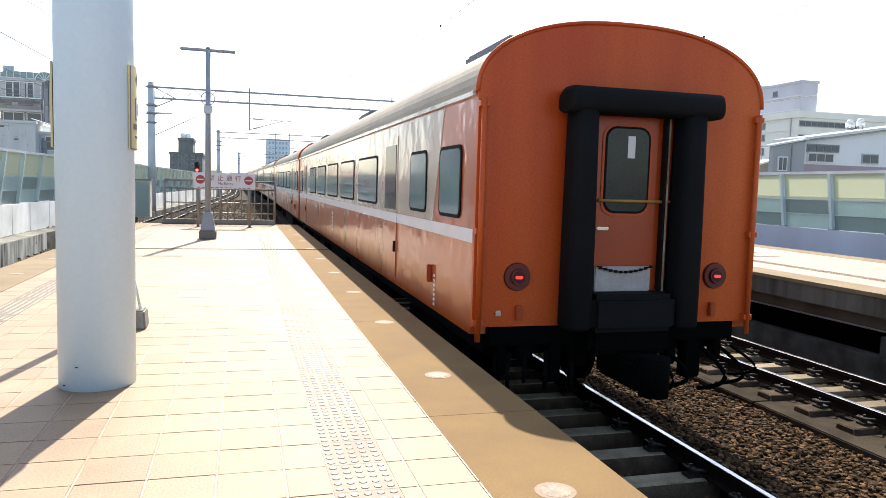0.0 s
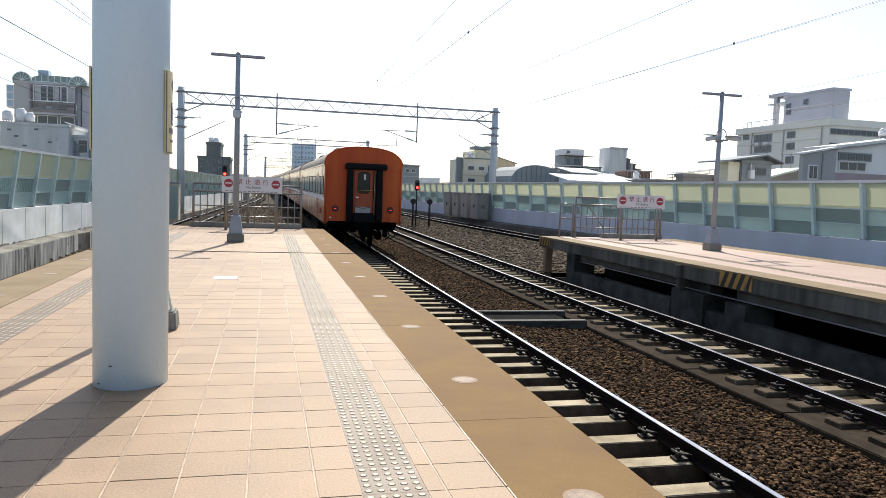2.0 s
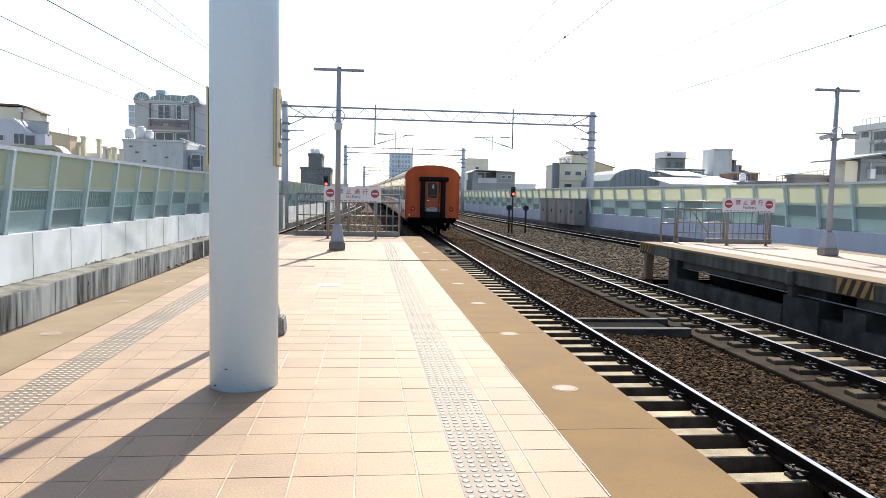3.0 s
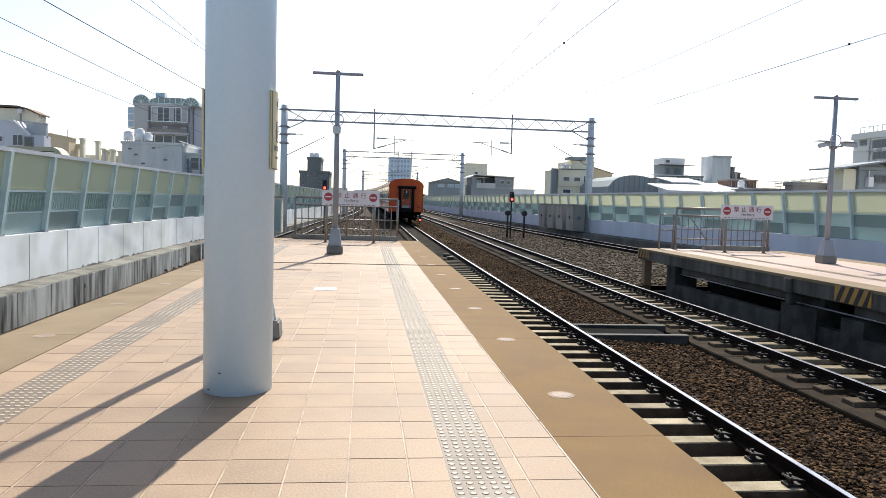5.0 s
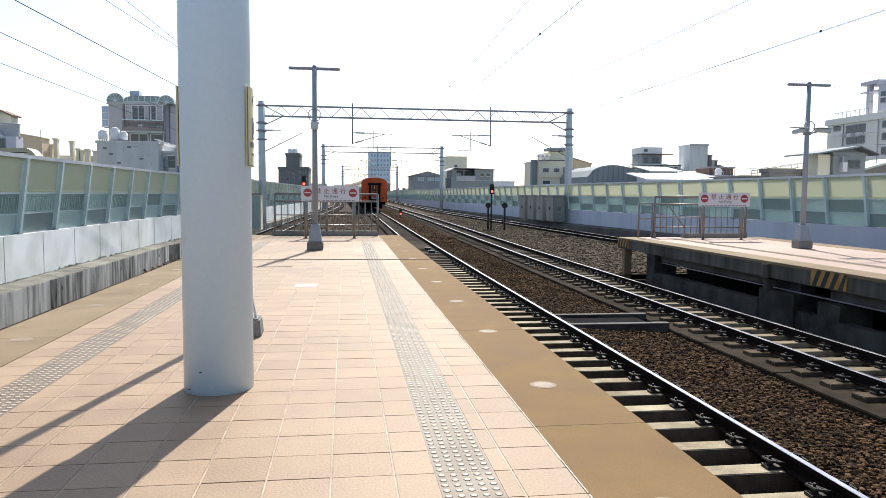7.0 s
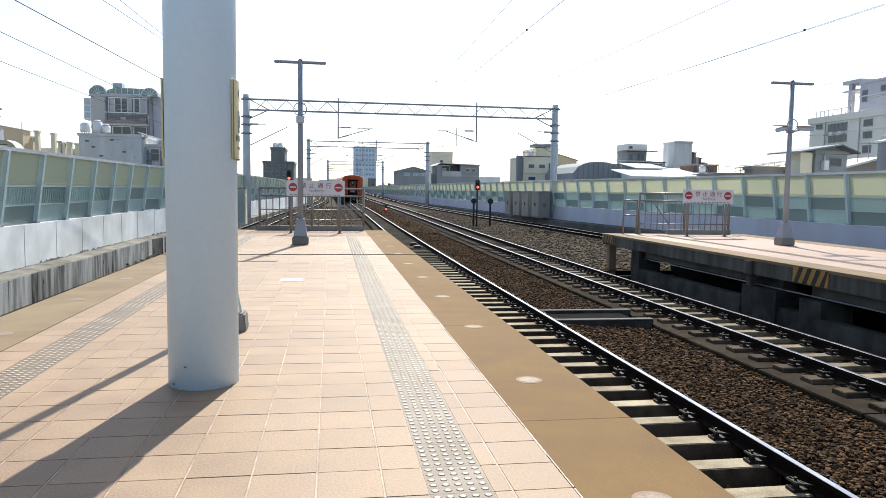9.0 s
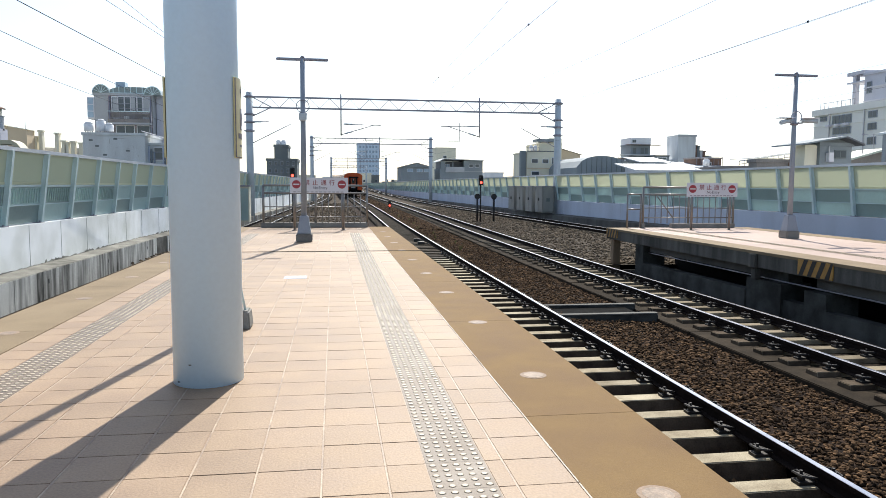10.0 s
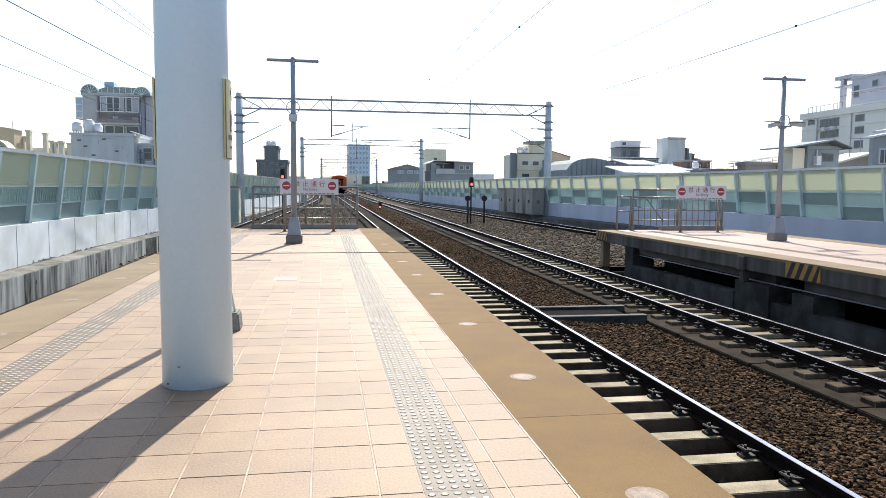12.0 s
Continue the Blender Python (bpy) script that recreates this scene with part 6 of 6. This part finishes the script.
part("side_room", bx(B(), 57.6, 60.7, 110.3, 114, 5.0, 6.2), WALL_WEATHER, t)
part("edge", bx(B(), 54.5, 57.7, 109.85, 109.98, 9.4, 9.75), WALL_GREY, t)
building("flat_roofed_house", 41.1, 45.0, 108, 5, 5.6, WALL_WHITE, "white flat-roofed house with a dark cornice", [(44.2, 0.5, 4.4, 1.2)], roof=BROWN_SHEET, parapet=False)
building("flat_roofed_house", 45.2, 62, 112, 9, 5.3, WALL_WHITE, "long white flat-roofed house", grid(46, 60, 6, 1.2, 3.6, 1, 1, 1.1))
t = building("roof_shed", 48.5, 50.7, 105, 4, 6.0, WALL_SLATE, "roof shed with a dark blue sheet roof", [(48.8, 1.5, 5.5, 0.4)], roof=WINDOW_DARK, parapet=False)


def slope_house(name, x0, x1, y0, y1, z0, z1, wall, roof, label):
    """A low house whose sheet roof rises away from the railway."""
    t = thing(name, label, "building", pose(0, 0, 0), group="town buildings")
    part("wall", bx(B(), x0 + 0.2, x1 - 0.2, y0 + 0.3, y1 - 0.3, -9, z0 - 0.1), wall, t)
    bm = B()
    lo = [bm.verts.new(p) for p in ((x0, y0, z0), (x1, y0, z0), (x1, y1, z1), (x0, y1, z1))]
    hi = [bm.verts.new((v.co.x, v.co.y, v.co.z + 0.1)) for v in lo]
    bm.faces.new(lo[::-1])
    bm.faces.new(hi)
    for i in range(4):
        bm.faces.new((lo[i], lo[(i + 1) % 4], hi[(i + 1) % 4], hi[i]))
    part("roof", bm, roof, t)
    n = int((x1 - x0) / 0.8)
    for k in range(1, n):
        x = x0 + (x1 - x0) * k / n
        part("seam", cyl(B(), (x, y0, z0 + 0.11), (x, y1, z1 + 0.11), 0.03, 6), roof, t)
    return t


slope_house("metal_roofed_house", 32.4, 40.6, 75, 81, 3.1, 3.95, WALL_SLATE, ROOF_METAL, "low house with a bright sheet roof")
slope_house("metal_roofed_house", 36.3, 40.4, 83, 88, 4.3, 5.0, WALL_WHITE, ROOF_METAL, "small house with a bright sheet roof")
slope_house("metal_roofed_house", 40.4, 46.4, 80, 86, 3.6, 4.4, WALL_TAUPE, ROOF_METAL, "low house with roof clutter")
t = building("roof_shed", 43.0, 46.3, 82, 3, 4.75, BROWN_SHEET, "rusty brown sheet shed among roof clutter", [(44.2, 0.8, 3.9, 0.5)], z0=3.4, roof=WALL_TAUPE, parapet=False)
for k in range(7):
    part("scaffold_pole", cyl(B(), (43.0 + k * 0.55, 81.7, 3.8), (43.0 + k * 0.55, 81.7, 4.95 - 0.2 * (k % 3)), 0.035, 6), GALV, t)
part("scaffold_rail", bx(B(), 42.9, 46.5, 81.68, 81.72, 4.85, 4.91), GALV, t)
tank(43.6, 80.6, 3.76, 0.38, 0.8)
t = thing("canopy_frame", "slanting steel canopy frame over a roof terrace", "canopy frame", pose(0, 60, 0))
for k in range(13):
    x = 35.6 + 6.5 * k / 12
    part("upright", cyl(B(), (x, 0, 2.0), (x, 0, 3.68 + 0.92 * k / 12), 0.03, 6), GALV, t)
for d, r in ((0.0, 0.05), (-0.28, 0.03)):
    part("beam", cyl(B(), (35.6, 0, 3.68 + d), (42.1, 0, 4.6 + d), r, 8), ROOF_METAL if d == 0 else GALV, t)
part("sheet", sweep(B(), [(37.0, 3.94), (42.4, 4.68), (42.4, 4.74), (37.0, 4.0)], [(0, 0.1, 0), (0, 4, 0)]), ROOF_METAL, t)
building("roof_terrace", 35.0, 42.5, 60.5, 5, 3.1, WALL_TAUPE, "taupe house under a roof terrace", (), parapet=False)
building("roof_shed", 37.1, 39.3, 59.4, 1.5, 3.75, WALL_CREAM, "cream rooftop box beside a canopy frame", (), parapet=False)
building("roof_shed", 29.4, 32.2, 45, 2, 2.9, BROWN_SHEET, "dark brown corrugated fence wall on a roof", (), parapet=False)
for k in range(9):
    building("roof_gear", 57.7 + k * 0.5, 58.1 + k * 0.5, 112.4, 0.6, 8.9 - 0.42 * k + 0.35 * (k % 2), (WALL_DARK, WALL_GREY, BROWN_SHEET)[k % 3], "small plant and pipes on a flat roof", (), z0=5.3, parapet=False, group="roof plant")
for k in range(11):
    x = 46.0 + k * 1.4 + 0.4 * math.sin(k * 5.1)
    z = (5.5, 5.9, 5.2)[k % 3]
    t = thing("roof_aerial", "thin aerial on a town roof", "aerial", pose(x, 113.5, 5.3), group="roof aerials")
    part("mast", cyl(B(), (0, 0, 0), (0, 0, z - 4.4), 0.03, 6), GALV, t)
    part("arms", bx(B(), -0.4, 0.4, -0.02, 0.02, z - 4.7, z - 4.66), GALV, t)
# east side
def side_window(t, x, y0, y1, z0, z1, panes):
    """A window in a wall that faces west."""
    f = part("window", bx(B(), x - 0.06, x + 0.05, y0, y1, z0, z1), GREY_PAINT, t)
    for k in range(panes):
        a = y0 + 0.05 + (y1 - y0 - 0.05) * k / panes
        part("pane", bx(B(), x - 0.075, x - 0.05, a, a + (y1 - y0 - 0.05) / panes - 0.05, z0 + 0.05, z1 - 0.05), WINDOW_DARK, f)


t = building("apartment_block", 40, 58, 45.5, 10.7, 7.3, WALL_PALE, "large cream apartment block with strip windows", ())
for y0, y1, z0, z1, n in ((54.6, 55.4, 6.8, 7.2, 2), (51.7, 53.9, 6.45, 7.15, 5), (51.7, 53.8, 5.6, 6.2, 5), (49.0, 49.9, 6.6, 7.15, 2), (49.0, 49.9, 5.7, 6.25, 2), (49.0, 49.9, 4.6, 5.2, 2)):
    side_window(t, 40, y0, y1, z0, z1, n)
for k, z in enumerate((6.65, 5.6)):
    front_window(t, 40.05, 45.4 if k == 0 else 42.4, 45.5, z, z + 0.45, 10 if k == 0 else 4, WALL_GREY)
for z in (7.15, 6.38, 4.3):
    part("string_course", bx(B(), 39.94, 40.0, 45.5, 56.2, z, z + 0.06), WALL_PALE, t)
for y in (50.3, 54.2, 46.2):
    part("drain_pipe", cyl(B(), (39.93, y, -9), (39.93, y, 7.6), 0.05, 8), WALL_GREY, t)
for k in range(5):
    part("air_unit", bx(B(), 39.6, 39.98, 51.9 + 0.5 * k, 52.25 + 0.5 * k, 5.2 if k % 2 else 6.25, 5.5 if k % 2 else 6.45), SIGN_WHITE, t, bevel=0.02)
for k in range(9):
    part("roof_rail_post", cyl(B(), (40.1, 51.6 + 0.5 * k, 7.8), (40.1, 51.6 + 0.5 * k, 8.3), 0.025, 6), GALV, t)
part("roof_rail", cyl(B(), (40.1, 51.6, 8.28), (40.1, 55.6, 8.28), 0.025, 6), GALV, t)
t = building("roof_house", 40.7, 42.2, 46.2, 5.2, 10.0, WALL_PINK, "pale grey lift house on the apartment roof", (), parapet=False)
side_window(t, 40.7, 48.7, 49.2, 9.2, 9.65, 1)
side_window(t, 40.7, 50.6, 51.1, 8.6, 9.5, 2)
for z in (7.95, 9.0):
    part("band", bx(B(), 40.62, 40.7, 46.2, 51.4, z, z + 0.1), SIGN_WHITE, t)
t = thing("roof_pergola", "open pale concrete frame on the apartment roof", "roof frame", pose(0, 0, 0))
for x, y in ((41.0, 52.7), (42.6, 52.7), (42.6, 51.8)):
    part("post", bx(B(), x - 0.17, x + 0.17, y - 0.17, y + 0.17, 7.3, 10.2), WALL_PINK, t)
for z in (10.2, 9.6):
    part("slab", bx(B(), 40.7, 43.0, 51.45, 53.4, z, z + (0.28 if z > 10 else 0.1)), WALL_PINK, t)
t = building("dark_roofed_house", 26.05, 27.95, 36, 1.5, 3.62, WALL_SLATE, "small house with a broad dark pitched roof", (), parapet=False)
# one roof in two tones: the west slope is painted paler as sunlit
sheet(t, "roof_east", [(27.08, 4.12), (28.2, 3.7)], 35.3, 38.2, ROOF_DARK, "dark sheet roof")
sheet(t, "roof_west", [(24.6, 3.7), (27.09, 4.12)], 35.3, 38.2, WALL_SLATE, "sheet roof slope, coloured paler as sunlit")
part("gable", sweep(B(), [(26.05, 3.6), (27.95, 3.6), (27.95, 3.7), (27.08, 4.02), (26.05, 3.85)], [(0, 35.98, 0), (0, 36.2, 0)]), WALL_DARK, t)
part("cream_wall", bx(B(), 25.3, 26.02, 36.2, 37.5, 0, 3.68), WALL_CREAM, t, "cream side wall")
part("white_box", bx(B(), 26.4, 26.68, 35.7, 35.98, 2.75, 3.25), SIGN_WHITE, t)
part("vent_pipe", cyl(B(), (26.5, 35.85, 3.25), (26.5, 35.85, 3.6), 0.03, 8), SIGN_WHITE, t)
front_window(t, 26.9, 27.6, 36, 2.95, 3.4, 2, WALL_DARK)
t = profile_house("metal_roofed_house", [(29.2, -9), (29.2, 2.7), (32.6, 3.55), (34.5, 3.55), (34.5, -9)], 39.6, 41, WALL_TAUPE, "house with a sloping green-white sheet roof")
slope = [(29.2, 2.85), (32.5, 3.72), (34.6, 3.75)]
sheet(t, "roof", slope, 38.8, 41.3, ROOF_GREEN, "green-white sheet roof", 0.12)
for k in range(5):
    x = 31.3 + k * 0.7
    part("railing_post", cyl(B(), (x, 39.4, 3.3), (x, 39.4, 4.6), 0.025, 6), GALV, t)
part("railing_bar", bx(B(), 31.2, 34.3, 39.38, 39.42, 4.5, 4.54), GALV, t)
t = building("brick_wall_house", 23.3, 25.2, 37.5, 0.8, 2.75, WALL_TAUPE, "low taupe outbuilding on a roof terrace", (), parapet=False)
t = profile_house("white_house", [(20.85, -9), (20.85, 3.4), (22.42, 3.68), (22.42, -9)], 25, 25.2, WALL_GREY, "grey end wing with a small window")
front_window(t, 21.1, 21.55, 25, 2.4, 3.0, 2, SIGN_WHITE)
sheet(t, "roof", [(20.75, 3.47), (22.5, 3.8)], 24.85, 25.3, ROOF_METAL, "sloping sheet-metal roof", 0.07)
part("wall_return", bx(B(), 21.75, 21.8, 24.97, 25.0, 1.5, 3.5), WALL_SLATE, t)
t = profile_house("white_house", [(22.45, -9), (22.45, 3.66), (31.0, 4.95), (31.0, -9)], 25.1, 26.6, WALL_WHITE, "white house with a rising sheet roof and dark sash windows")
sheet(t, "roof", [(22.3, 3.82), (31.2, 5.15)], 24.9, 26.8, ROOF_METAL, "rising sheet-metal roof", 0.1)
part("fascia", sweep(B(), [(22.4, 3.64), (31.0, 4.93), (31.0, 4.99), (22.4, 3.7)], [(0, 24.95, 0), (0, 25.08, 0)]), WALL_GREY, t)
front_window(t, 22.58, 24.2, 25.1, 3.25, 3.58, 4, WALL_SLATE)
front_window(t, 22.62, 23.95, 25.1, 2.82, 3.22, 3, SIGN_WHITE)
front_window(t, 25.42, 26.3, 25.1, 2.86, 3.28, 2, WALL_GREY)
part("plinth_band", bx(B(), 22.45, 31.0, 25.04, 25.1, 1.8, 2.74), WALL_BRICK, t, "dull pink lower wall")
part("window_rail", bx(B(), 22.6, 24.1, 24.95, 25.0, 3.2, 3.24), SIGN_WHITE, t)
for x in (25.5, 26.05):
    tank(x, 25.9, 3.85 + (x - 22.3) * 0.149, 0.18, 0.3)
# far skyline
rng = random.Random(7)
for k in range(46):
    x = -60 + k * 5.2 + rng.uniform(-1.5, 1.5)
    y = rng.uniform(230, 300)
    building("distant_house", x, x + rng.uniform(4, 8), y, 8, rng.uniform(2.2, 6.0), rng.choice((WALL_WHITE, WALL_GREY, WALL_CREAM, WALL_DARK)), "small distant town house", grid(x + 0.6, x + 3.6, 2, 0.9, 2.6, 1.6, 1, 0.9), group="distant houses")


# ---- movement ----
TRAIN = ((0.0, 6.02), (0.5, 11.15), (1.0, 16.15), (1.5, 21.3), (2.0, 26.7), (2.5, 32.0), (3.0, 38.0), (3.5, 43.6), (4.5, 54.6), (5.5, 66.0), (6.5, 77.0), (7.0, 82.5), (8.0, 93.5), (9.0, 104.5), (10.0, 116.0), (10.5, 121.8), (11.0, 127.5), (12.0, 139.0))


def motions():
    for k, c in enumerate(COACHES):
        rows = []
        for t, y in TRAIN:
            y0 = y + COACH_PITCH * k
            turn = math.degrees(math.atan2(bend(y0) - bend(y0 + 19), 19))
            tilt = math.degrees(math.atan2(rise(y0 + 19) - rise(y0), 19))
            rows.append((t, pose(3.42 + bend(y0), y0, rise(y0), tilt, 0, turn)))
        walk(c, rows)


motions()
